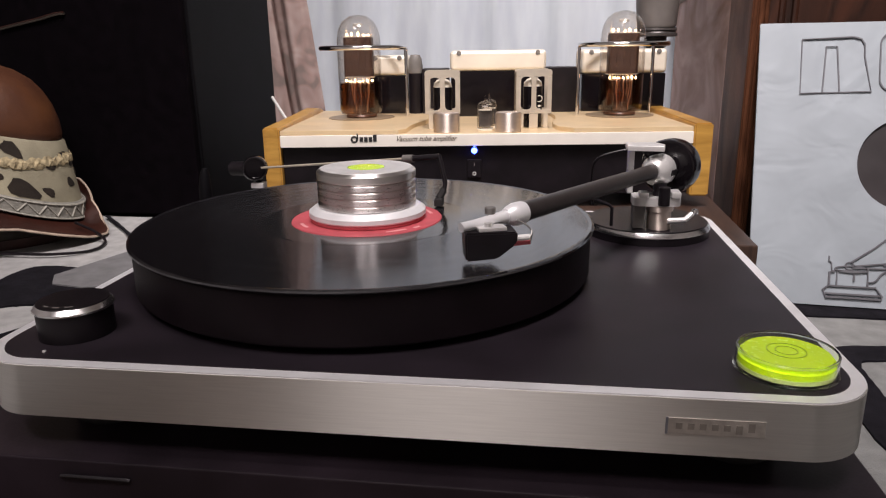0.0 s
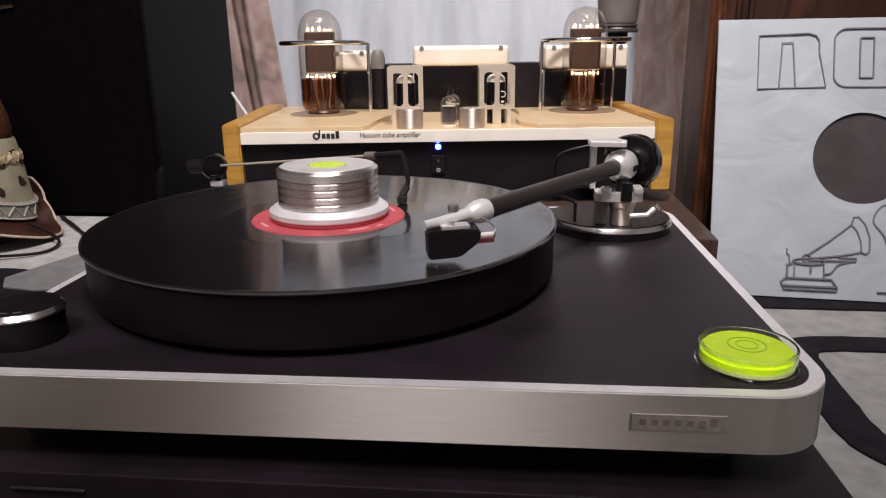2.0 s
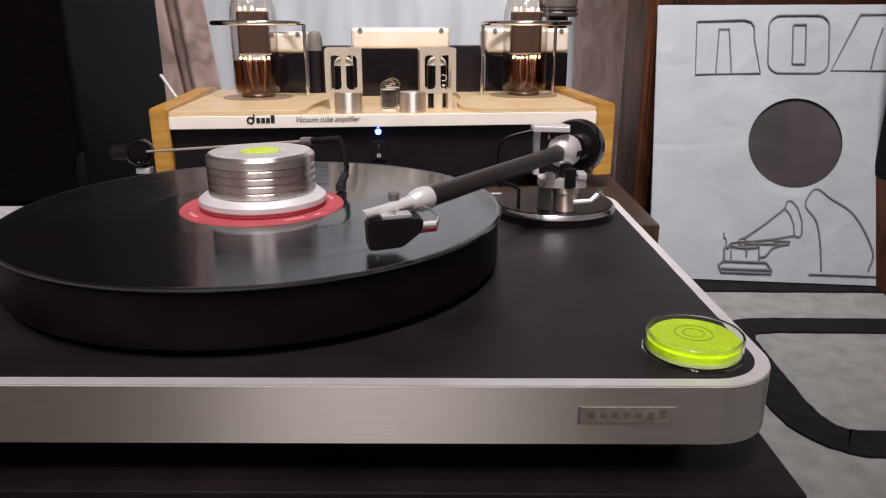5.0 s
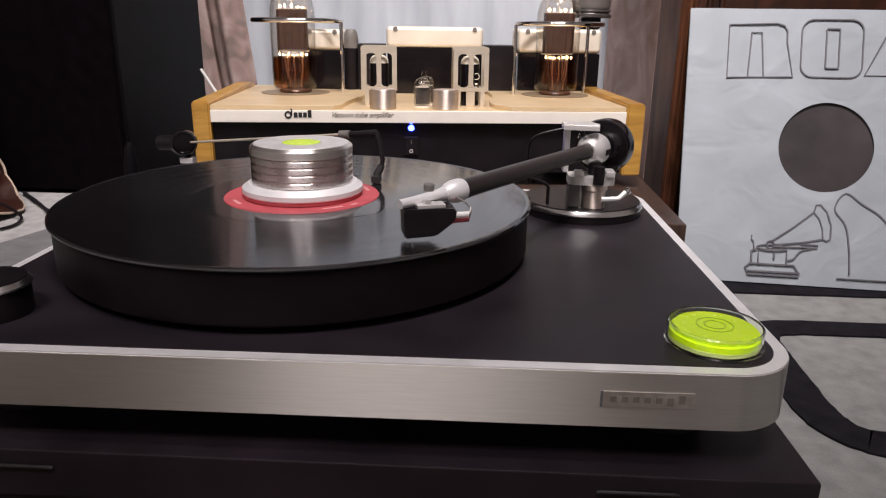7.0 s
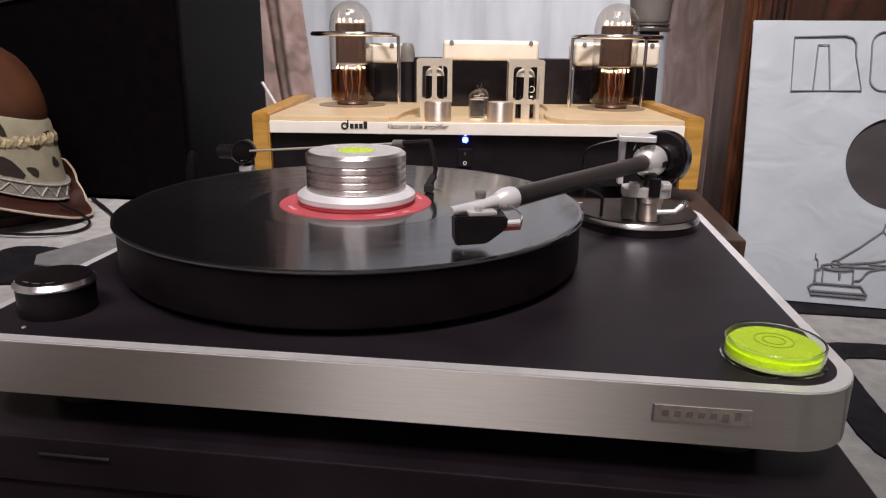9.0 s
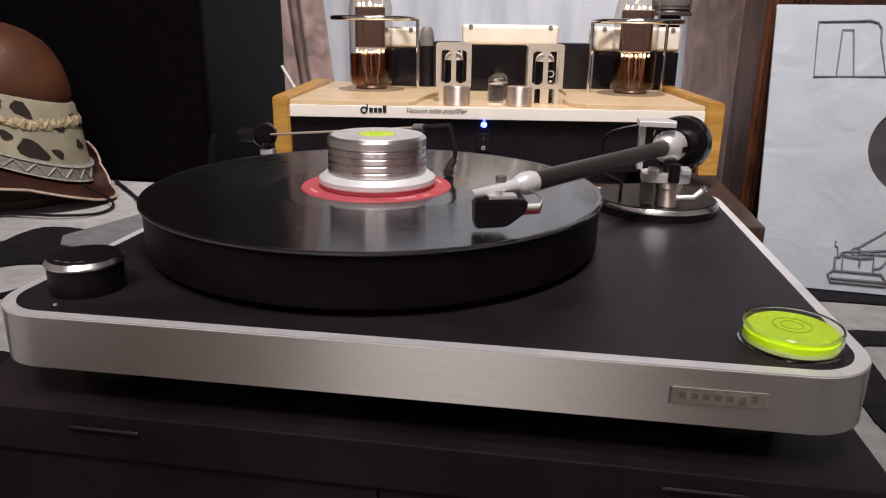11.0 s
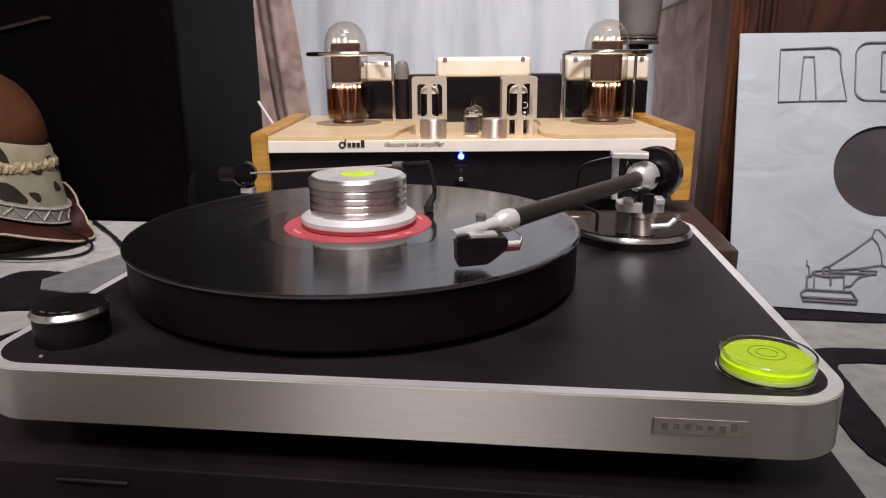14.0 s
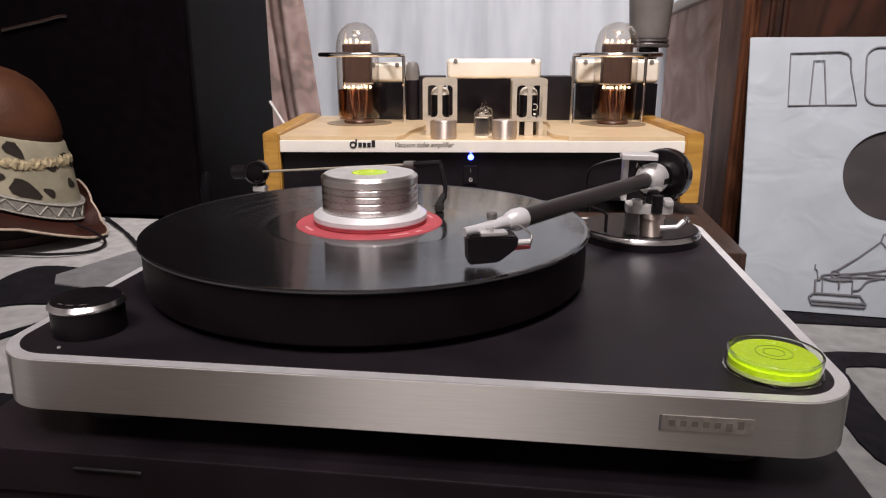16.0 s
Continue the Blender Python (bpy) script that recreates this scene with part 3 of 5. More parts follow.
def turntable():
    t = thing("turntable", pose(0, 0, 0.075, 0, 0, 1.2), "black and brushed aluminium turntable playing a record", "turntable")
    dz = -0.075
    x0, x1, y0, y1 = -0.1655, 0.2634, -0.1698, 0.188

    def up(bm):
        bmesh.ops.translate(bm, verts=bm.verts, vec=(0, 0, dz))
        return bm

    band = part("metal_band", up(prism(round_rect(x0, x1, y0, y1, 0.031, 14), PB, PT - 0.0012, 0.0012)), M_ALU, t, "brushed aluminium edge band")
    part("band_rim", up(ribbon(round_rect(x0 + 0.0034, x1 - 0.0034, y0 + 0.0034, y1 - 0.0034, 0.028, 14), 0.0062, PT - 0.003, PT - 0.0004, None, True)), M_ALU_RIM, band, "bright bevelled rim")
    part("top_panel", up(prism(round_rect(x0 + 0.0066, x1 - 0.0066, y0 + 0.0066, y1 - 0.0066, 0.025, 14), PT - 0.004, PT, 0.0004)), M_TOP, t, "matt black top panel")
    badge = part("badge", up(box(0.1735, 0.2143, y0 - 0.0003, y0 + 0.001, 0.1070, 0.1147, 0.0002)), M_BADGE, t, "small engraved badge")
    part("badge_edge", up(box(0.1729, 0.1740, y0 - 0.0005, y0 + 0.001, 0.1068, 0.1149, 0.0002)), M_GREYPRINT, badge)
    for k, h in enumerate((.0030, .0030, .0030, .0030, .0030, .0042, .0042)):
        xs = 0.1772 + k * 0.0050
        zz = 0.1094 - (0.0012 if k == 5 else 0)
        part("badge_bar", up(box(xs, xs + 0.0028, y0 - 0.0004, y0 - 0.0002, zz, zz + h)), M_BADGEPRINT, badge)
    for x, y in ((-0.12, -0.12), (0.215, -0.12), (0.04, 0.14)):
        part("foot", lathe([(0, 0), (0.020, 0), (0.022, 0.004), (0.020, PB - 0.0752), (0, PB - 0.0752)], 24), M_RUBBER, t, "", pose(x, y, 0))
    part("indicator", lathe([(0, 0), (0.0011, 0), (0.0009, 0.0006), (0, 0.0006)], 10), M_SILVER, t, "tiny silver indicator", pose(-0.1295, -0.1560, PT + dz))
    # motor and its cap
    motor = part("motor", lathe([(0, 0.0002), (0.0190, 0.0002), (0.0190, 0.0148), (0, 0.0148)], 40), M_BLACK, t, "", pose(-0.1285, -0.1300, PT + dz))
    part("cap_ring", lathe([(0, 0.0149), (0.0196, 0.0149), (0.0200, 0.0153), (0.0200, 0.0162), (0.0181, 0.0185), (0, 0.0185)], 48), M_RING, motor, "polished metal ring")
    part("cap", lathe([(0, 0.0186), (0.0180, 0.0186), (0.0177, 0.0190), (0, 0.0193)], 48), M_BLACK, motor, "black speed knob")
    for a0 in (-120, -95, -70):
        pts = [(0.0150 * math.cos(radians(a0 + 3 * k)), 0.0150 * math.sin(radians(a0 + 3 * k))) for k in range(6)]
        part("cap_mark", ribbon(pts, 0.0012, 0.0193, 0.0195), M_GREYCAN, motor)
    # platter
    part("sub_platter", lathe([(0, 0.0002), (0.07, 0.0002), (0.07, 0.0036), (0, 0.0036)], 48), M_BLACK, t, "", pose(0.002, 0, PT + dz))
    part("platter", lathe([(0, 0.0040), (0.1473, 0.0040), (0.1484, 0.0052), (0.1484, 0.0312), (0.1474, 0.0326), (0, 0.0326)], 128), M_PLATTER, t, "thick black acrylic platter", pose(0.0012, 0, PT + dz))
    return t


turntable()


def record():
    t = thing("record", pose(0.0012, 0, PT + 0.0328), "black vinyl record with a red paper label", "record")
    part("vinyl", lathe([(0.0035, 0), (0.1500, 0.0), (0.1506, 0.0008), (0.1504, 0.0018), (0.1490, 0.0023), (0.1470, 0.0019), (0.066, 0.0019), (0.0655, 0.0016), (0.0035, 0.0016)], 160), M_VINYL, t, "grooved black vinyl", None, True, 3)
    part("run_out", lathe([(0.0512, 0.0017), (0.0690, 0.0017), (0.0700, 0.00192), (0.0680, 0.00200), (0.0512, 0.0020)], 96, None, True), M_DEADWAX, t, "smooth band beside the label")
    lab = part("label", lathe([(0.0038, 0.0017), (0.0505, 0.0017), (0.0500, 0.0024), (0.0038, 0.0024)], 72, None, True), M_LABEL, t, "red paper label")
    for a0, a1, r in ((-150, -134, .0445), (-60, -42, .0445), (-35, -28, .0455), (20, 45, .044)):
        pts = [(r * math.cos(radians(a0 + (a1 - a0) * k / 6)), r * math.sin(radians(a0 + (a1 - a0) * k / 6))) for k in range(7)]
        part("label_bar", ribbon(pts, 0.0022, 0.0024, 0.00255), M_PINK, lab)
    return t


record()


def clamp():
    t = thing("record_clamp", pose(0.0018, 0, REC + 0.0003), "ribbed turned steel record clamp with a lime bubble level", "record clamp")
    part("red_pad", lathe([(0, 0.0003), (0.0383, 0.0003), (0.0386, 0.0014), (0.0383, 0.0024), (0, 0.0024)], 64), M_LABEL, t, "red felt pad")
    part("flange", lathe([(0, 0.0025), (0.0385, 0.0025), (0.0392, 0.0034), (0.0390, 0.0062), (0.0350, 0.0092), (0, 0.0092)], 72), M_ALU_RIM, t, "bright bevelled metal flange")
    prof = [(0, 0.0093), (0.0316, 0.0093)]
    z = 0.0094
    for k in range(4):
        prof += [(0.0314, z), (0.0326, z + 0.0004), (0.0327, z + 0.0010), (0.0327, z + 0.0034), (0.0324, z + 0.0038), (0.0313, z + 0.0044)]
        z += 0.0045
    prof += [(0.0313, z), (0, z)]
    part("cap", lathe([(0, z + 0.0002), (0.0324, z + 0.0002), (0.0329, z + 0.0007), (0.0329, z + 0.0047), (0.0325, z + 0.0053), (0.0308, z + 0.0067),
                       (0.0304, z + 0.0065), (0.0125, z + 0.0062), (0, z + 0.0060)], 96), M_CAP, t, "bright turned cap", None, True, 30)
    part("body", lathe(prof, 96), M_TURNED, t, "ribbed steel body", None, True, 25)
    part("top_face", lathe([(0.0126, z + 0.0063), (0.0126, z + 0.0068), (0.0300, z + 0.0069), (0.0303, z + 0.0066)], 72, None, True), M_SILVER, t, "pale satin top face")
    part("bubble_level", lathe([(0, z + 0.0061), (0.0122, z + 0.0063), (0.0120, z + 0.0069), (0, z + 0.0072)], 40), M_LIME, t, "lime bubble level")
    return t


clamp()


def spirit_level():
    t = thing("bubble_level", pose(0.2332, -0.1330, PT + 0.0002), "round lime bubble level in a clear acrylic case", "spirit level")
    part("case", lathe([(0, 0), (0.0215, 0), (0.0218, 0.0006), (0.0218, 0.0096), (0.0214, 0.0101), (0.0208, 0.0101), (0.0206, 0.0097), (0.0208, 0.0092), (0.0211, 0.0090), (0.0211, 0.0012), (0, 0.0012)], 64), M_ACRYLIC, t, "clear acrylic case").visible_shadow = False
    part("foot_rim", lathe([(0.0218, 0.0), (0.0226, 0.0), (0.0227, 0.0008), (0.0219, 0.0014)], 64, None, True), M_ACRYLIC, t, "clear flared foot").visible_shadow = False
    part("base_disc", lathe([(0, 0.0014), (0.0206, 0.0014), (0.0208, 0.0034), (0, 0.0034)], 48), M_PALELIME, t, "pale disc")
    part("fluid", lathe([(0, 0.0035), (0.0207, 0.0035), (0.0206, 0.0062), (0.0194, 0.0066), (0.0190, 0.0080), (0, 0.0082)], 64), M_LIME, t, "lime green fluid")
    for r in (0.0046, 0.0082):
        part("ring_mark", lathe([(r, 0.0081), (r + 0.0004, 0.0081), (r + 0.0004, 0.0083), (r, 0.0083)], 48, None, True), M_LIMEDARK, t, "", pose(0.0004, 0.0022, 0))
    return t


spirit_level()


# tone arm: pivot, far end of the tube, headshell tip
PIV, TUBE_END, TIP = Vector((0.2030, 0.097, 0.1785)), Vector((0.1075, -0.0745, 0.1825)), Vector((0.0805, -0.1005, 0.1805))


def tonearm():
    base = Vector((0.196, 0.103, PT + 0.0002))
    t = thing("tonearm", Matrix.Translation(base), "straight dark tonearm with silver bearing on a round black base", "tonearm")
    inv = Matrix.Translation(-base)

    def p(name, bm, mat, parent=t, label="", m=Matrix()):
        bm.transform(inv @ m)
        return part(name, bm, mat, parent, label)

    at = lambda x, y, z: Matrix.Translation((x, y, z))
    seat = (0.1995, 0.1185, base.z)
    disc = p("base_disc", lathe([(0, 0), (0.0480, 0), (0.0480, 0.0055), (0, 0.0055)], 72), M_BLACK, t, "black base disc", at(*seat))
    p("base_ring", lathe([(0, 0.0056), (0.0482, 0.0056), (0.0486, 0.0060), (0.0486, 0.0072), (0.0469, 0.0097), (0, 0.0100)], 72), M_RING, disc, "polished rim", at(*seat))
    p("base_top", lathe([(0, 0.0101), (0.0464, 0.0101), (0.0460, 0.0105), (0, 0.0108)], 72), M_BLACK, disc, "black satin top", at(*seat))
    zb = base.z + 0.0109
    p("post", lathe([(0, zb), (0.0088, zb), (0.0088, zb + 0.0135), (0.0100, zb + 0.0140), (0.0100, zb + 0.018), (0, zb + 0.018)], 32), M_KNOB, t, "turned metal pillar", at(0.2045, 0.0865, 0))
    p("side_block", box(0.1850, 0.1935, 0.0830, 0.0980, zb, zb + 0.0181, 0.0008), M_GREYCAN, t, "grey side block")
    p("bracket", prism(round_rect(0.184, 0.219, 0.078, 0.102, 0.006, 5), zb + 0.0182, zb + 0.0245, 0.001), M_SILVER, t, "silver bracket")
    p("clip", box(0.188, 0.195, 0.076, 0.086, zb + 0.0247, zb + 0.029, 0.001), M_SILVER)
    p("clip", box(0.211, 0.218, 0.076, 0.090, zb + 0.0247, zb + 0.0295, 0.001), M_SILVER)
    p("neck", lathe([(0, zb + 0.0247), (0.0048, zb + 0.0247), (0.0048, 0.1700), (0, 0.1700)], 20), M_BLACK, t, "", at(0.2040, 0.0890, 0))
    p("collar", lathe([(0, zb + 0.0195), (0.0042, zb + 0.0195), (0.0042, zb + 0.033), (0, zb + 0.033)], 16), M_BLACK, t, "", at(0.2060, 0.0770, 0))
    # side plate and bridge over the bearing
    p("side_plate", box(0.1805, 0.1850, 0.094, 0.106, zb + 0.0246, 0.1940, 0.001), M_SILVER, t, "silver side plate")
    p("bridge", prism([(0.1790, 0.088), (0.2050, 0.085), (0.2070, 0.096), (0.2020, 0.108), (0.1790, 0.108)], 0.1942, 0.1982, 0.0008), M_SILVER, t, "flat silver bridge")
    along = aim(PIV, TUBE_END)
    hub = p("bearing_hub", lathe([(0, -0.0110), (0.0100, -0.0110), (0.0120, -0.0060), (0.0120, 0.0030), (0.0094, 0.0100), (0.0066, 0.0130), (0, 0.0130)], 32), M_SILVER, t, "rounded silver bearing housing", along)
    for sx, sy in ((-1, 0), (0, -1), (1, 0)):
        q = box(-0.0022, 0.0022, 0.0112, 0.0124, -0.0075, 0.0035, 0.0004)
        q.transform(pose(0, 0, 0, 0, 0, {(-1, 0): 90, (0, -1): 180, (1, 0): -90}[(sx, sy)] - 5))
        p("hub_slot", q, M_BLACK, hub, "", along)
    length = (TUBE_END - PIV).length
    p("arm_tube", lathe([(0, 0.0131), (0.0056, 0.0131), (0.0056, length), (0, length)], 24), M_CARBON, t, "straight dark carbon tube", along)
    p("counterweight", lathe([(0, -0.036), (0.0185, -0.036), (0.0212, -0.0335), (0.0216, -0.030), (0.0216, -0.0185), (0.0204, -0.0165), (0.0100, -0.0160), (0.0090, -0.0112), (0, -0.0112)], 48), M_GLOSSBLACK, t, "black round counterweight", along)
    # collar, headshell and cartridge
    head = aim(TUBE_END, TIP)
    hs = p("headshell", lathe([(0, -0.003), (0.0058, -0.003), (0.0064, -0.001), (0.0064, 0.0040), (0.0054, 0.0075), (0.0042, 0.0100), (0, 0.0100)], 28), M_ALU_RIM, t, "silver headshell", head)
    p("finger_bar", rod([TUBE_END.lerp(TIP, k) for k in (0.15, 0.5, 0.8, 1.06)], 0.004, 14, None, [0.0042, 0.0030, 0.0026, 0.0026]), M_ALU_RIM, hs)
    p("screw", lathe([(0, 0.0), (0.0028, 0.0), (0.0030, 0.0030), (0.0026, 0.0036), (0, 0.0036)], 16), M_GREYCAN, hs, "", at(0.0925, -0.086, 0.1845))
    p("mount_plate", box(-0.0060, 0.0090, -0.0042, 0.0042, 0, 0.0020, 0.0004), M_SILVER, hs, "", at(0.0925, -0.0960, 0.1780) @ pose(0, 0, 0, 0, 0, 20))
    p("screw", lathe([(0, 0.0), (0.0022, 0.0), (0.0022, 0.0022), (0, 0.0024)], 14), M_SILVER, hs, "", at(0.0925, -0.0970, 0.1801))
    bm = bmesh.new()
    prof = [(-0.0135, 0.0), (-0.0140, 0.0152), (0.0130, 0.0152), (0.0138, 0.0120), (0.0120, 0.0080), (0.0030, 0.0010)]
    near = [bm.verts.new((x, -0.0085, z)) for x, z in prof]
    far = [bm.verts.new((x, 0.0085, z)) for x, z in prof]
    bm.faces.new(near)
    bm.faces.new(far[::-1])
    for k in range(len(prof)):
        bm.faces.new((near[k], near[(k + 1) % len(prof)], far[(k + 1) % len(prof)], far[k]))
    bmesh.ops.bevel(bm, geom=list(bm.edges), offset=0.0009, segments=2, affect="EDGES")
    p("cartridge", bm, M_BLACK, hs, "black tapered cartridge body", at(0.0930, -0.0935, 0.1628) @ pose(0, 0, 0, 0, 0, 14))
    for k, mt in enumerate((M_WHITE, M_LABEL)):
        p("wire_sleeve", rod([(0.1050, -0.0905 + k * 0.003, 0.1725 - k * 0.0035), (0.1140, -0.0905 + k * 0.004, 0.1735 - k * 0.0035)], 0.0016, 10), mt, hs)
        p("lead", rod(smooth_line([(0.1140, -0.0905 + k * 0.004, 0.1735 - k * 0.0035), (0.1145, -0.088, 0.1765), (0.1090, -0.084, 0.1800), (0.1020, -0.0800, 0.1810)], 6), 0.0005, 6), M_WIRE, hs)
    p("stylus", lathe([(0, 0), (0.0010, 0.0018), (0, 0.0018)], 8), M_SILVER, hs, "", at(0.0850, -0.0975, 0.1609))
    # lift, rest and anti-skate pieces
    p("lift_post", rod([(0.170, 0.0905, zb), (0.170, 0.0905, zb + 0.0140), (0.167, 0.0905, zb + 0.0165), (0.157, 0.089, zb + 0.0205)], 0.0013, 10), M_BLACK)
    p("lift_lever", rod([(0.2095, 0.080, zb + 0.007), (0.2225, 0.082, zb + 0.0075), (0.2280, 0.086, zb + 0.0115)], 0.0022, 10), M_SILVER)
    p("lever_tip", lathe([(0, -0.003), (0.0021, -0.0021), (0.003, 0), (0.0021, 0.0021), (0, 0.003)], 16), M_CHROME, t, "", at(0.2302, 0.0870, zb + 0.0128))
    p("arm_cable", rod(smooth_line([(0.1950, 0.098, 0.1880), (0.1880, 0.094, 0.1945), (0.1720, 0.092, 0.1930), (0.1570, 0.092, 0.1870), (0.1540, 0.096, 0.1740), (0.156, 0.1, 0.150)], 8), 0.0009, 8), M_BLACK, t, "looped black signal cable")
    return t


tonearm()


def dust_brush():
    foot = Vector((-0.1455, 0.160, PT + 0.0002))
    t = thing("record_brush", Matrix.Translation(foot), "slim record cleaning arm with black weight and brush", "cleaning arm")
    inv = Matrix.Translation(-foot)

    def p(name, bm, mat, label="", m=Matrix()):
        bm.transform(inv @ m)
        return part(name, bm, mat, t, label)

    c = Vector((-0.1480, 0.1600, 0.1655))
    q = Vector((0.0155, 0.0555, 0.1915))
    p("stand", rod([foot, (foot.x, foot.y, 0.160)], 0.0032, 12), M_GLOSSBLACK)
    p("foot", lathe([(0, 0), (0.012, 0), (0.012, 0.003), (0, 0.003)], 24), M_BLACK, "", Matrix.Translation(foot))
    p("yoke", box(foot.x - 0.006, foot.x + 0.006, foot.y - 0.005, foot.y + 0.005, 0.1475, 0.1525, 0.0008), M_SILVER, "small silver yoke")
    p("weight", lathe([(0, -0.007), (0.0105, -0.007), (0.0115, -0.005), (0.0115, 0.005), (0.0105, 0.007), (0.0085, 0.0072), (0.0080, 0.0062), (0, 0.0062)], 36), M_GLOSSBLACK, "round black pivot weight", aim(c, (0.02, -0.30, 0.20)))
    p("weight_ring", lathe([(0.0100, 0.0071), (0.0106, 0.0071), (0.0106, 0.0075), (0.0100, 0.0075)], 36, None, True), M_PULL, "thin metal ring", aim(c, (0.02, -0.30, 0.20)))
    p("tail_weight", rod([c + Vector((-0.010, 0.004, -0.001)), c + Vector((-0.026, 0.008, -0.002))], 0.0065, 20), M_BLACK)
    p("rod", rod([c + Vector((0.008, -0.004, 0.001)), q], 0.0010, 8), M_PALEMETAL, "thin pale steel rod")
    p("sleeve", rod([q, q + Vector((0.008, -0.0035, 0.0008))], 0.0030, 12), M_GREYCAN, "grey clamping sleeve")
    p("brush_arm", rod([q + Vector((0.008, -0.0035, 0.0008)), (0.0435, 0.047, 0.1948)], 0.0022, 12), M_BLACK)
    p("brush_stem", rod([(0.0430, 0.0470, 0.1958), (0.0445, 0.0460, 0.1915), (0.0482, 0.0430, 0.1760), (0.0470, 0.0420, 0.1700)], 0.0017, 10), M_BLACK)
    p("brush", prism([(-0.0030, -0.0045), (0.0030, -0.0045), (0.0030, 0.0045), (-0.0030, 0.0045)], 0.1608, 0.1660, 0.0006), M_RUBBER, "black brush tip", Matrix.Translation((0.0440, 0.0400, 0)))
    p("brush_stem", rod([(0.0475, 0.0425, 0.1720), (0.0440, 0.0400, 0.1655)], 0.0026, 10), M_RUBBER)
    return t


dust_brush()


# ---- valve amplifier ----
AMP = pose(-0.196, 0.299, 0, 0, 0, 7.63)
ZD, ZREC = 0.1835, 0.1785       # raised deck, sunken middle


def amplifier():
    t = thing("valve_amplifier", AMP @ pose(0, 0, 0.092), "champagne metal valve amplifier with honey-coloured wooden cheeks", "amplifier")
    inv = Matrix.Translation((0, 0, -0.092))

    def p(name, bm, mat, label="", parent=t):
        bm.transform(inv)
        return part(name, bm, mat, parent, label)

    for u in (0.04, 0.455):
        for v in (0.03, 0.22):
            f = lathe([(0, 0.092), (0.012, 0.092), (0.013, 0.108), (0, 0.108)], 20)
            bmesh.ops.translate(f, verts=f.verts, vec=(u, v, 0))
            p("foot", f, M_RUBBER)
    p("chassis", box(0.0175, 0.4755, 0.006, 0.262, 0.108, 0.1645, 0.001), M_BLACK, "black front panel and chassis")
    p("deck", box(0.0175, 0.4755, 0.0, 0.265, 0.1648, ZREC, 0.0012), M_DECK, "champagne metal deck")
    # Front face of the deck, its brightness put into a paler colour.
    p("front_strip", box(0.0177, 0.4753, -0.0030, -0.0002, 0.1650, ZREC - 0.0003, 0.0007), M_LITFRONT, "deck front with its lamp gleam painted as a paler tone")
    left = [(0.0176, 0.0), (0.150, 0.0), (0.158, 0.012), (0.1605, 0.04), (0.166, 0.075), (0.176, 0.10), (0.180, 0.14), (0.180, 0.264), (0.0176, 0.264)]
    right = [(0.4754, 0.0), (0.4754, 0.264), (0.342, 0.264), (0.342, 0.14), (0.338, 0.10), (0.330, 0.075), (0.327, 0.045), (0.330, 0.018), (0.345, 0.0)]
    p("raised_panel", prism(left, ZREC + 0.0001, ZD, 0.001), M_DECK)
    p("raised_panel", prism(right, ZREC + 0.0001, ZD, 0.001), M_DECK)
    for a, b in ((-0.0015, 0.0172), (0.4758, 0.4965)):
        bm = bmesh.new()
        prof = [(-0.003, 0.106), (-0.003, ZD + 0.0035), (0.235, ZD + 0.0065), (0.262, ZD + 0.0030), (0.270, ZD - 0.006), (0.270, 0.106)]
        lo = [bm.verts.new((a, y, z)) for y, z in prof]
        hi = [bm.verts.new((b, y, z)) for y, z in prof]
        bm.faces.new(lo)
        bm.faces.new(hi[::-1])
        for k in range(len(prof)):
            bm.faces.new((lo[k], lo[(k + 1) % len(prof)], hi[(k + 1) % len(prof)], hi[k]))
        bmesh.ops.bevel(bm, geom=list(bm.edges), offset=0.0018, segments=2, affect="EDGES")
        p("wooden_cheek", bm, M_CHEEK, "honey-coloured wooden side cheek")
    # transformer housings
    for a, b, zt, zm in ((0.092, 0.149, 0.2615, 0.2345), (0.2055, 0.336, 0.2665, 0.2390), (0.384, 0.4985, 0.2655, 0.2335)):
        body = p("transformer", box(a + 0.001, b - 0.001, 0.202, 0.258, ZREC + 0.0002 if 0.18 < a < 0.34 else ZD + 0.0002, zm, 0.001), M_GLOSSBLACK, "black transformer housing")
        p("cover", box(a, b, 0.2005, 0.259, zm + 0.0002, zt, 0.0055, 4), M_CREAM, "cream metal cover", body)
        for x in (a + 0.012, b - 0.012):
            s = lathe([(0, 0), (0.0032, 0), (0.0032, 0.0010), (0, 0.0014)], 18)
            s.transform(Matrix.Translation((x, 0.2006, zt - 0.0036)) @ pose(0, 0, 0, 90))
            p("screw", s, M_GREYCAN, "", body)
    p("choke", box(0.167, 0.2045, 0.196, 0.24, ZD + 0.0002, 0.2435, 0.0015), M_BLACK, "black choke housing")
    p("choke", box(0.3395, 0.3795, 0.196, 0.24, ZD + 0.0002, 0.2435, 0.0015), M_BLACK, "black choke housing")
    can = lathe([(0, ZD + 0.0002), (0.0098, ZD + 0.0002), (0.0098, 0.2375), (0, 0.2375)], 24)
    bmesh.ops.translate(can, verts=can.verts, vec=(0.1580, 0.206, 0))
    cap_body = p("capacitor", can, M_BLACK, "dark capacitor can")
    can = lathe([(0, 0.2377), (0.0102, 0.2377), (0.0100, 0.247), (0.0086, 0.257), (0.0062, 0.2615), (0, 0.2625)], 24)
    bmesh.ops.translate(can, verts=can.verts, vec=(0.1580, 0.206, 0))
    p("can_cap", can, M_GREYCAN, "grey tapered cap", cap_body)
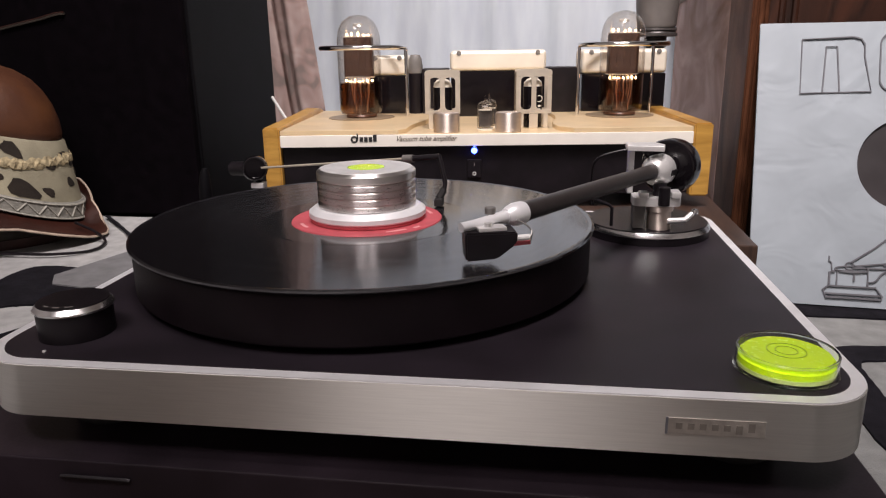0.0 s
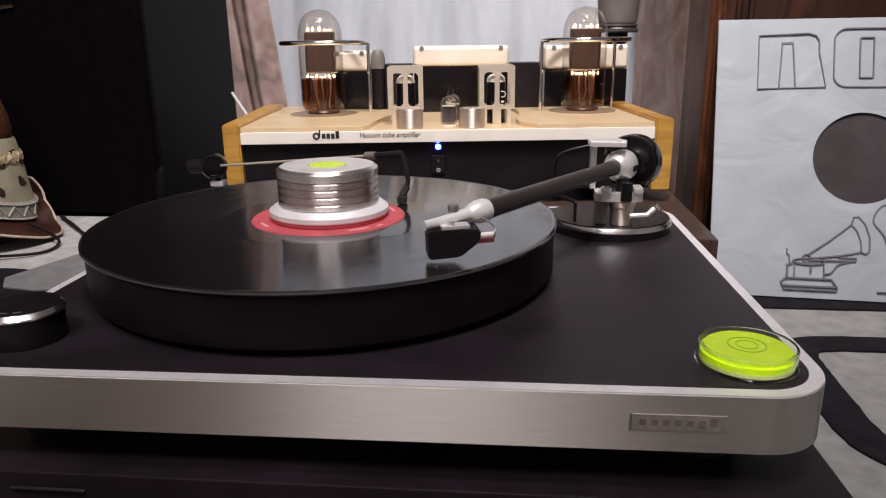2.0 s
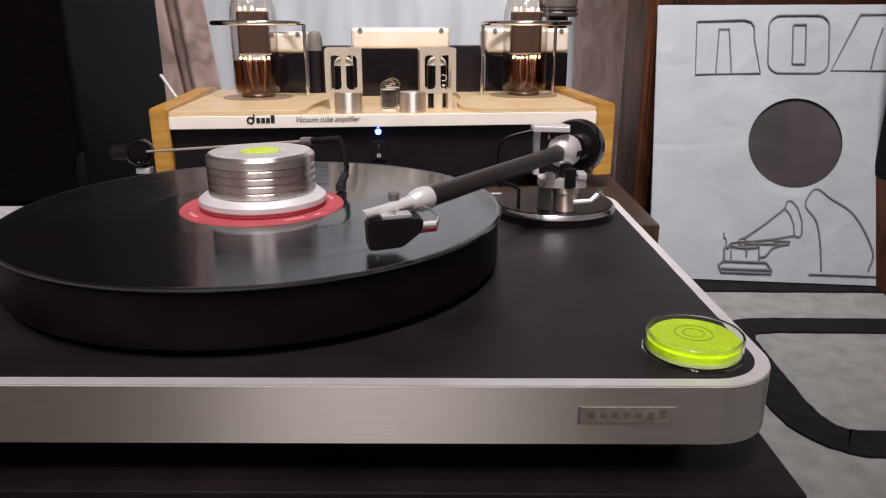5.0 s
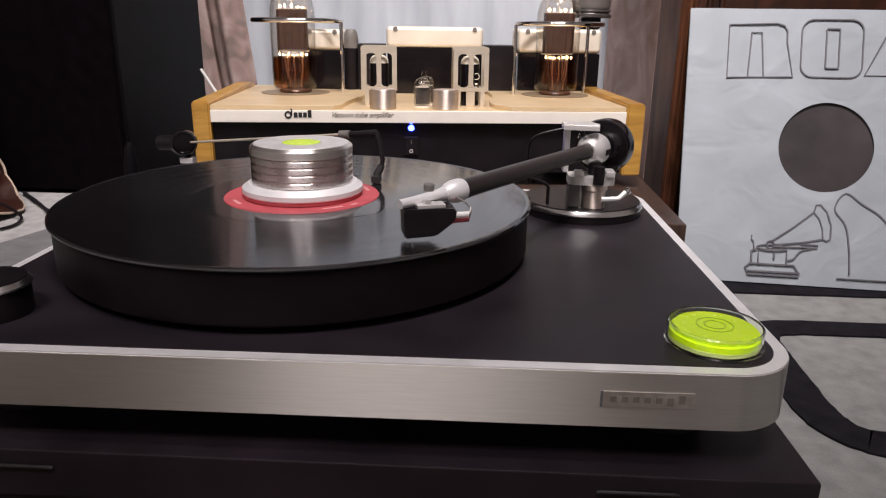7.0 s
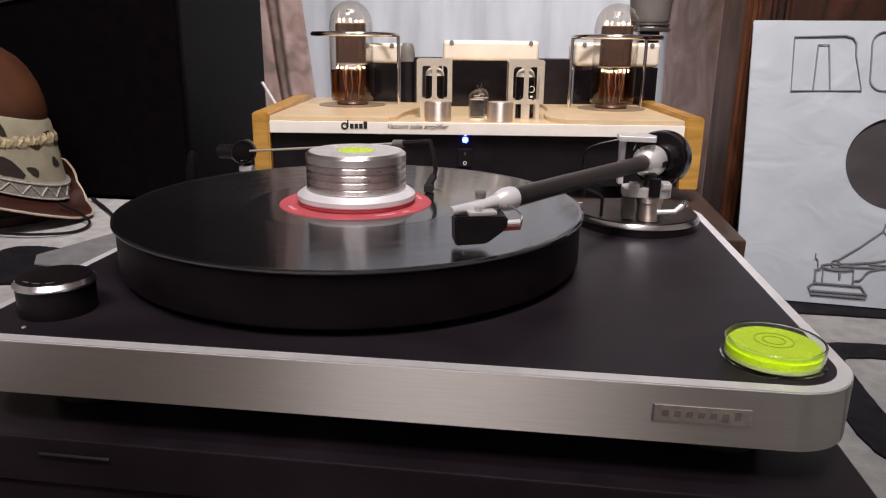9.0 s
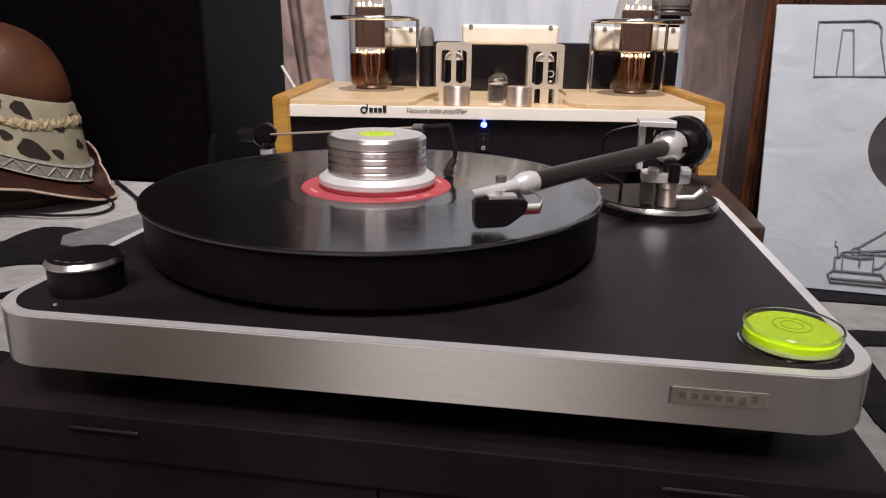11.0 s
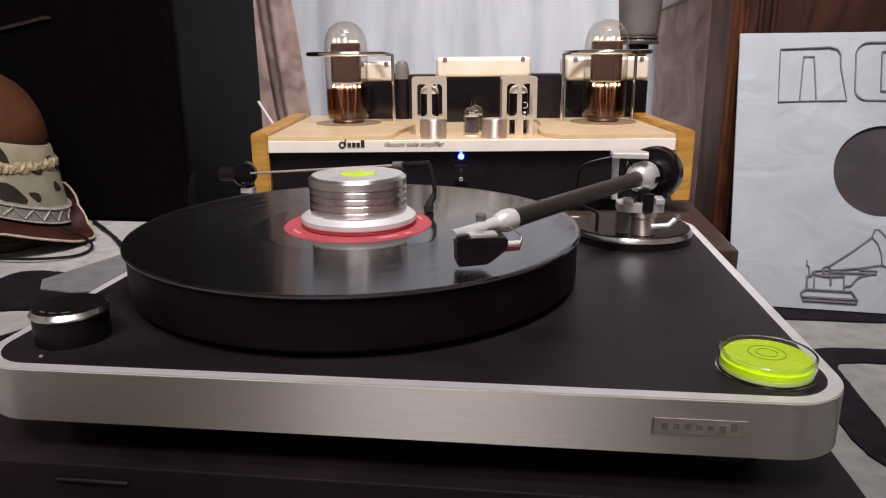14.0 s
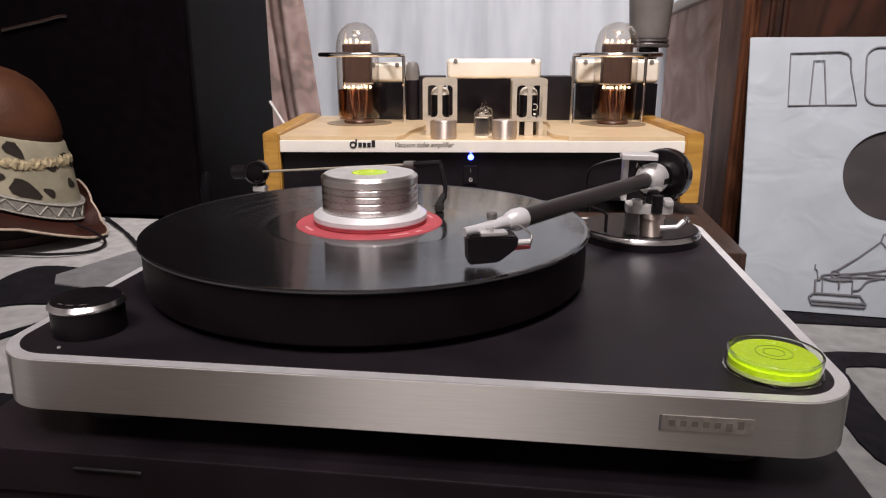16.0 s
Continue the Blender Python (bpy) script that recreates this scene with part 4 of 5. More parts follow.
    # control knobs
    for u in (0.2035, 0.273):
        k = lathe([(0, ZREC + 0.0002), (0.0142, ZREC + 0.0002), (0.0146, ZREC + 0.001), (0.0146, 0.1985), (0.0138, 0.1999), (0.0125, 0.2001), (0, 0.1997)], 40)
        bmesh.ops.translate(k, verts=k.verts, vec=(u, 0.016, 0))
        p("knob", k, M_KNOB, "turned metal knob")
    # power lamp and switch
    for x, z, r, mt in ((0.2345, 0.1585, 0.0034, M_WHITEGLOW), (0.2345, 0.1650, 0.0014, M_BLUE)):
        s = lathe([(0, 0), (r, 0), (r * 0.8, 0.0012), (0, 0.0016)], 16)
        s.transform(Matrix.Translation((x, 0.0058 if z < 0.164 else -0.0002, z - (0 if z < 0.164 else 0.0004))) @ pose(0, 0, 0, 90))
        p("power_light", s, mt, "glowing blue power light")
    sw = p("switch", box(0.2265, 0.2425, 0.0028, 0.0058, 0.1285, 0.1490, 0.001), M_BLACK, "black rocker switch")
    p("switch_mark", box(0.2341, 0.2349, 0.0022, 0.0027, 0.1415, 0.1455), M_GREYCAN, "", sw)
    ring = lathe([(0.0014, 0), (0.0021, 0), (0.0021, 0.0005), (0.0014, 0.0005)], 20, None, True)
    ring.transform(Matrix.Translation((0.2345, 0.0027, 0.1330)) @ pose(0, 0, 0, 90))
    p("switch_mark", ring, M_WHITE, "", sw)
    # maker's mark as plain shapes
    d = lathe([(0.0021, 0), (0.0040, 0), (0.0040, 0.0004), (0.0021, 0.0004)], 24, None, True)
    d.transform(Matrix.Translation((0.1010, -0.0032, 0.1735)) @ pose(0, 0, 0, 90))
    mark = p("maker_mark", d, M_PRINT, "dark printed mark")
    p("mark_bar", box(0.1038, 0.1054, -0.0036, -0.0031, 0.1725, 0.1800), M_PRINT, "", mark)
    for k in range(4):
        p("mark_bar", box(0.1070 + k * 0.0050, 0.1110 + k * 0.0050, -0.0036, -0.0031, 0.1708, 0.1760 if k < 3 else 0.1785), M_PRINT, "", mark)
    cu = bpy.data.curves.new("script_text", "FONT")
    cu.body, cu.size, cu.shear, cu.extrude = "Vacuum tube amplifier", 0.0080, 0.45, 0.0001
    txt = new("script_text", cu)
    txt.data.materials.append(M_SCRIPT)
    txt.parent = t
    txt.matrix_basis = pose(0.1465, -0.0034, 0.1712 - 0.092, 90, 0, 0) @ Matrix.Diagonal((0.93, 1, 1, 1))
    tagged(txt, "dark brown printed script lettering")
    return t


amplifier()


def amp_pose(u, v, z):
    return AMP @ Matrix.Translation((u, v, z))


def power_valve(u, v):
    t = thing("power_valve", amp_pose(u, v, ZD + 0.0002), "tall glowing glass power valve standing in the amplifier deck", "valve", "power valves")
    # Flat disc in place of the sunken recess; its shade is in the colour.
    part("socket", lathe([(0, 0), (0.043, 0), (0.043, 0.0006), (0, 0.0006)], 48), M_SOCKET, t, "champagne socket recess with its shade painted in browner tone")
    part("base", lathe([(0, 0.0007), (0.0195, 0.0007), (0.0205, 0.0026), (0.0195, 0.0046), (0, 0.0046)], 40), M_BROWN, t)
    out = [(0.0250, 0.0052), (0.0276, 0.0090), (0.0279, 0.020), (0.0279, 0.094), (0.0272, 0.103), (0.0249, 0.112), (0.0199, 0.1205), (0.0115, 0.1268), (0, 0.1288)]
    inn = [(max(0, r - 0.0008), z - (0.0008 if r < 0.02 else 0)) for r, z in out][::-1]
    g = part("envelope", lathe(out + inn, 48), M_GLASS, t, "clear glass envelope")
    g.visible_shadow = False
    part("lower_plate", prism(round_rect(-0.0170, 0.0170, 0.002, 0.010, 0.003, 4), 0.0120, 0.0440, 0.001), M_BROWN, t, "glossy brown lower plate")
    for x, bow, mt in ((-0.0125, 1.08, M_VALVEGREY), (-0.0078, 0.86, M_SILVER), (-0.0030, 1.5, M_COPPER), (0.0022, 0.3, M_SILVER), (0.0068, 1.15, M_VALVEGREY), (0.0120, 0.92, M_SILVER)):
        part("lead_wire", rod(smooth_line([(x, -0.0085, 0.0470), (x * bow, -0.0100, 0.038), (x * 0.9, -0.0090, 0.026), (x * 0.80 * bow, -0.0080, 0.017), (x * 0.72, -0.0070, 0.0070)], 5), 0.0007, 6), mt, t)
    flash = part("getter_flash", lathe([(0.0236, 0.0060), (0.0262, 0.0095), (0.0264, 0.022), (0.0264, 0.0440), (0.0259, 0.0440), (0.0259, 0.022), (0.0257, 0.0098), (0.0232, 0.0064)], 40, None, True), M_SMOKED, t, "amber-brown film inside the lower glass")
    flash.visible_shadow = False
    part("anode", prism(round_rect(-0.0180, 0.0180, -0.011, 0.011, 0.004, 4), 0.0530, 0.1010, 0.001), M_ANODE, t, "dark metal anode")
    for x in (-0.0172, -0.0086, 0.0, 0.0086, 0.0172):
        part("rib", box(x - 0.0006, x + 0.0006, -0.0122, -0.0108, 0.0535, 0.1005), M_ANODE, t)
    part("mica", prism(round_rect(-0.0192, 0.0192, -0.010, 0.010, 0.004, 4), 0.1013, 0.1022), M_CREAM, t, "pale mica spacer")
    part("mica", prism(round_rect(-0.0192, 0.0192, -0.010, 0.010, 0.004, 4), 0.0510, 0.0520), M_CREAM, t, "pale mica spacer")
    rnd = random.Random(int(u * 1000))
    for x, y, z, size in [(x, -0.004, 0.1026, 1.25) for x in (-0.0142, -0.0075, 0.0005, 0.0070, 0.0138)] + [(x, -0.0105, 0.0458, 1.0) for x in (-0.0165, -0.0112, -0.0056, 0.0, 0.0060, 0.0108, 0.0162)]:
        k, h = 0.85 * size * rnd.uniform(0.5, 1.2), 0.75 * size * rnd.uniform(0.5, 1.2)
        part("filament", lathe([(0, 0), (0.0016 * k, 0.0006 * h), (0.0021 * k, 0.0022 * h), (0.0012 * k, 0.0042 * h), (0, 0.0046 * h)], 12), M_HEAT, t, "glowing filament end", pose(x + rnd.uniform(-0.0008, 0.0008), y, z))
    part("getter_cup", lathe([(0, 0), (0.006, 0), (0.0064, 0.0030), (0.0040, 0.0040), (0, 0.0040)], 20), M_SILVER, t, "shiny getter cup", pose(0, 0, 0.1145))
    part("getter_wire", rod([(0, 0, 0.1022), (0, 0, 0.1145)], 0.0006, 6), M_SILVER, t)
    for s in (-1, 1):
        part("support_wire", rod([(s * 0.012, 0, 0.0520), (s * 0.0105, 0, 0.030), (s * 0.006, 0, 0.0060)], 0.0009, 8), M_SILVER, t)
        part("support_wire", rod([(s * 0.005, -0.004, 0.0500), (s * 0.0075, -0.004, 0.034), (s * 0.003, -0.003, 0.0060)], 0.0006, 6), M_SILVER, t)
        part("support_wire", rod([(s * 0.0165, 0, 0.1022), (s * 0.0150, 0, 0.1150)], 0.0006, 6), M_SILVER, t)
    part("stem", lathe([(0, 0.0052), (0.0105, 0.0052), (0.0085, 0.016), (0.0075, 0.026), (0, 0.028)], 24), M_ANODE, t, "dark pinched stem")
    return t


def valve_guard(u, v, posts, r=0.0600, z=0.2715):
    t = thing("valve_guard", amp_pose(u, v, ZD + 0.0002), "chrome ring guard round the power valve", "valve guard", "valve guards")
    h = z - ZD
    ring = [(r * math.cos(2 * math.pi * k / 56), r * 0.92 * math.sin(2 * math.pi * k / 56), h) for k in range(56)]
    part("ring", rod(ring, 0.0030, 12, None, None, True), M_CHROME, t, "chrome ring")
    for a in posts:
        c, s = math.cos(radians(a)), math.sin(radians(a)) * 0.92
        part("post", rod(smooth_line([(r * c * 0.93, r * s * 0.93, h + 0.0005), (r * c * 0.99, r * s * 0.99, h - 0.0015), (r * c, r * s, h - 0.009), (r * c, r * s, 0.0)], 5), 0.0024, 12), M_CHROME, t, "chrome post")
    return t


for (u, v), shift, posts in (((0.0893, 0.150), 0.0062, (12, 124)), ((0.4245, 0.142), 0.0005, (172, 34))):
    power_valve(u, v)
    valve_guard(u + shift, v, posts, 0.0545)


def caged_valve(u, v, mark):
    """A dark bottle valve behind a cut-out silver shield."""
    t = thing("shielded_valve", amp_pose(u, v, ZREC + 0.0002), "dark valve inside a cut-out silver metal shield", "valve", "shielded valves")
    h = 0.0665
    for side in (-0.014, 0.0126):
        for x0, x1 in ((-0.0205, -0.0150), (-0.0028, 0.0028), (0.0150, 0.0205)):
            part("shield_bar", box(x0, x1, side, side + 0.0014, 0.0215, h - 0.0082, 0.0003), M_PALEMETAL, t)
        part("shield_top", prism(round_rect(-0.0205, 0.0205, h - 0.0080, h, 0.003, 4), 0, 0.0014), M_PALEMETAL, t, "", pose(0, side + 0.0014, 0, 90))
        part("shield_band", box(-0.0205, 0.0205, side, side + 0.0014, 0.0168, 0.0213, 0.0003), M_PALEMETAL, t)
        for x0, x1 in ((-0.0165, -0.0115), (-0.0050, 0.0050), (0.0115, 0.0165)):
            part("shield_leg", box(x0, x1, side, side + 0.0014, 0.0, 0.0166, 0.0003), M_PALEMETAL, t)
    for x in (-0.0089, 0.0089):
        for dz, flip in ((h - 0.0081, 0), (0.0214, 180)):
            arch = bmesh.new()
            for sgn in (-1, 1):
                fan = [(sgn * 0.0061, 0.0)] + [(sgn * (0.0061 - 0.0045 + 0.0045 * math.sin(radians(q))), -0.0045 + 0.0045 * math.cos(radians(q))) for q in range(0, 91, 18)]
                prism(fan, 0.0, 0.0013, 0, arch)
            part("shield_corner", arch, M_PALEMETAL, t, "", pose(x, -0.0126, dz, 90, 0, 0) @ pose(0, 0, 0, 0, 0, flip))
    for x in (-0.0205, 0.0192):
        part("shield_side", box(x, x + 0.0013, -0.0124, 0.0124, 0.017, h - 0.0025, 0.0003), M_PALEMETAL, t)
    part("bottle", lathe([(0, 0.0006), (0.0110, 0.0006), (0.0112, 0.047), (0, 0.047)], 28), M_GLOSSBLACK, t, "dark valve bottle")
    part("dome", lathe([(0, 0.0471), (0.0110, 0.0471), (0.0100, 0.0520), (0.0066, 0.0555), (0, 0.0568)], 28), M_CREAM, t, "pale silvered dome")
    if mark:
        part("print_mark", lathe([(0.0030, 0), (0.0038, 0), (0.0038, 0.0005), (0.0030, 0.0005)], 20, None, True), M_CREAM, t, "pale printed ring", pose(0.0066, -0.0096, 0.0335, 90))
        part("print_mark", box(0.0052, 0.0082, -0.0104, -0.0096, 0.0240, 0.0262), M_CREAM, t)
        part("print_mark", box(0.0056, 0.0078, -0.0104, -0.0096, 0.0205, 0.0222), M_CREAM, t)
    return t


caged_valve(0.1985, 0.062, False)
caged_valve(0.3040, 0.058, True)


def small_valve(u, v):
    t = thing("small_valve", amp_pose(u, v, ZREC + 0.0002), "small clear glass signal valve with grey internals", "valve", "small valves")
    part("base", lathe([(0, 0), (0.0095, 0), (0.0095, 0.002), (0, 0.002)], 24), M_CREAM, t)
    out = [(0.0088, 0.0022), (0.0095, 0.004), (0.0096, 0.024), (0.0086, 0.0290), (0.0055, 0.0320), (0.0016, 0.0335), (0.0010, 0.0385), (0, 0.0400)]
    inn = [(max(0, r - 0.0005), z - 0.0004) for r, z in out][::-1]
    part("envelope", lathe(out + inn, 28), M_GLASS, t, "clear glass envelope").visible_shadow = False
    part("anode", box(-0.0076, 0.0076, -0.0048, 0.0048, 0.004, 0.0222, 0.001), M_VALVEGREY, t, "grey anode plates")
    part("mica", lathe([(0, 0.0225), (0.0078, 0.0225), (0.0078, 0.0230), (0, 0.0230)], 20), M_CREAM, t)
    part("getter", lathe([(0.0020, 0.0265), (0.0035, 0.0265), (0.0035, 0.0272), (0.0020, 0.0272)], 16, None, True), M_SILVER, t)
    return t


small_valve(0.2475, 0.030)
small_valve(0.2530, 0.056)

# ---- record sleeve ----
EX, EY, EN = Vector((0.99598, -0.0896, 0.0)), Vector((0.0285, 0.3169, 0.9480)), Vector((-0.0849, -0.9442, 0.3181))
BL = Vector((0.3484, 0.3378, ZR + 0.0044)) - 0.004 * EX


def record_sleeve():
    m = Matrix((EX.to_4d(), EY.to_4d(), EN.to_4d(), Vector((0, 0, 0, 1)))).transposed()
    for r in range(3):
        m[r][3] = BL[r]
    m[3][0] = m[3][1] = m[3][2] = 0
    m[3][3] = 1
    t = thing("record_sleeve", m, "white paper record sleeve with grey line print and round cut-out", "record sleeve")
    S, hc, hr = 0.316, (0.1555, 0.1578), 0.0508
    # sheet with a round hole, slightly wavy
    bm = bmesh.new()
    n = 72
    rings = []
    for k in range(n):
        a = 2 * math.pi * (k + 0.5) / n
        c, s = math.cos(a), math.sin(a)
        d = min((S - hc[0]) / c if c > 0 else -hc[0] / c, (S - hc[1]) / s if s > 0 else -hc[1] / s)
        col = []
        for j in range(9):
            q = hr + (d - hr) * j / 8
            x, y = hc[0] + q * c, hc[1] + q * s
            col.append(bm.verts.new((x, y, 0.0006 * noise.noise((x * 22, y * 22, 1)) - 0.0002 * j)))
        rings.append(col)
    for k in range(n):
        a, b = rings[k], rings[(k + 1) % n]
        for j in range(8):
            bm.faces.new((a[j], b[j], b[j + 1], a[j + 1]))
    for cx, cy in ((0, 0), (S, 0), (S, S), (0, S)):
        best = sorted(range(n), key=lambda k: (rings[k][8].co.xy - Vector((cx, cy))).length)[:2]
        v = bm.verts.new((cx, cy, -0.0016))
        bm.faces.new((rings[best[0]][8], rings[best[1]][8], v))
    part("front_sheet", bm, M_PAPER, t, "white creased paper front", None, True, 80)
    part("inner_sleeve", box(0.004, S - 0.004, 0.004, S - 0.004, -0.0048, -0.0030, 0.0003), M_INNER, t, "dark inner seen through the cut-out")
    part("back_sheet", box(0, S, 0, S, -0.0066, -0.0050, 0.0004), M_PAPER, t)
    Z0, Z1 = 0.0007, 0.0010

    def stroke(pts, w=0.0014, close=False, name="print_line"):
        part(name, ribbon(pts, w, Z0 - 0.0012, Z1, None, close), M_GREYPRINT, t, "grey printed line", None, False)

    # title mark as plain outlined blocks
    block = [(0.0440, 0.2352), (0.0440, 0.2965), (0.0960, 0.2985), (0.1040, 0.2960), (0.1075, 0.2900), (0.1080, 0.2760), (0.1155, 0.2372)]
    stroke(block, close=True)
    stroke([(0.0665, 0.2356), (0.0690, 0.2880), (0.0800, 0.2880), (0.0838, 0.2368)])
    stroke(round_rect(0.1235, 0.1890, 0.2375, 0.3035, 0.013, 6), close=True)
    stroke(round_rect(0.1500, 0.1640, 0.2480, 0.2930, 0.001, 2), close=True)
    stroke([(0.1918, 0.2405), (0.2217, 0.3045), (0.2510, 0.3045), (0.2510, 0.2410)], close=True)
    stroke([(0.2340, 0.2410), (0.2380, 0.2630), (0.2460, 0.2890)])
    # phonograph line drawing, set a little in from the edge
    dx, dy = 0.0045, 0.0005

    def draw(pts, w=0.0014, close=False):
        stroke([(x + dx, y + dy) for x, y in pts], w, close)

    draw([(0.0715, 0.0170), (0.0765, 0.0215), (0.1235, 0.0215), (0.1300, 0.0120), (0.1290, 0.0090), (0.0745, 0.0090)], 0.0018, True)
    draw([(0.0745, 0.0130), (0.1285, 0.0130)], 0.0018)
    draw([(0.0850, 0.0220), (0.0850, 0.0385), (0.1155, 0.0385), (0.1155, 0.0220)], 0.0016)
    draw([(0.0995 + 0.0165 * math.cos(k * math.pi / 10), 0.0405 + 0.0035 * math.sin(k * math.pi / 10)) for k in range(20)], 0.0014, True)
    draw([(0.0775, 0.0230), (0.0775, 0.0360), (0.0830, 0.0380)], 0.0022)
    draw([(0.0800, 0.0370), (0.0790, 0.0470), (0.0765, 0.0490), (0.0768, 0.0540)], 0.0012)
    draw([(0.0973 + 0.0042 * math.cos(k * math.pi / 8), 0.0440 + 0.0042 * math.sin(k * math.pi / 8)) for k in range(16)], 0.0012, True)
    draw([(0.0985, 0.0480), (0.1200, 0.0640), (0.1420, 0.0830)], 0.0016)
    draw([(0.1010, 0.0440), (0.1300, 0.0480), (0.1530, 0.0530)], 0.0016)
    draw([(0.1000, 0.0420), (0.1300, 0.0425), (0.1480, 0.0425), (0.1480, 0.0460), (0.1300, 0.0462)], 0.0014)
    draw([(0.1420, 0.0830), (0.1445, 0.0915), (0.1490, 0.0920), (0.1560, 0.0840), (0.1610, 0.0690), (0.1610, 0.0540), (0.1570, 0.0510), (0.1530, 0.0530)], 0.0016)
    draw([(0.1420, 0.0830), (0.1480, 0.0760), (0.1520, 0.0650), (0.1530, 0.0530)], 0.0014)
    draw([(p.x, p.y) for p in smooth_line([(0.1160, 0.0270, 0), (0.1230, 0.0290, 0), (0.1300, 0.0380, 0), (0.1420, 0.0420, 0)], 5)], 0.0013)
    draw([(0.1020, 0.0280), (0.1020, 0.0360)], 0.0020)
    # plain rounded outline beside it, with its ground line
    draw([(p.x, p.y) for p in smooth_line([(0.1830, 0.0150, 0), (0.1810, 0.0450, 0), (0.1760, 0.0700, 0), (0.1640, 0.0880, 0), (0.1745, 0.1060, 0), (0.1920, 0.0950, 0), (0.2170, 0.0770, 0), (0.2370, 0.0380, 0), (0.2330, 0.0160, 0)], 6)], 0.0016)
    draw([(0.1700, 0.0100), (0.2500, 0.0100)], 0.0012)
    return t


record_sleeve()


# ---- loudspeakers ----
def loudspeaker(x0, x1, y0, y1, z, h, label):
    t = thing("loudspeaker", pose(x0, y0, z), label, "loudspeaker", "loudspeakers")
    w, d = x1 - x0, y1 - y0
    part("body", box(0, w, 0.012, d, 0.0, h, 0.003), M_SPEAKER, t, "dark grey vinyl cabinet")
    part("grille", box(0.002, w - 0.002, 0.0, 0.0118, 0.006, h - 0.004, 0.003), M_GRILLE, t, "black cloth grille")
    return t


loudspeaker(-0.640, -0.3170, 0.370, 0.635, ZL - 0.0038, 0.75, "tall black loudspeaker with cloth grille behind the hat")


def right_cabinet():
    t = thing("small_loudspeaker", pose(0.590, 0.262, ZR + 0.0002), "dark boxy loudspeaker with brown wooden plinth beside the sleeve", "loudspeaker")
    part("plinth", box(0, 0.22, 0, 0.10, 0, 0.12, 0.002), M_WOODRED, t, "brown wooden plinth")
    part("body", box(-0.001, 0.221, -0.001, 0.10, 0.1202, 0.5, 0.002), M_SPEAKER, t, "dark grey body")
    return t


right_cabinet()


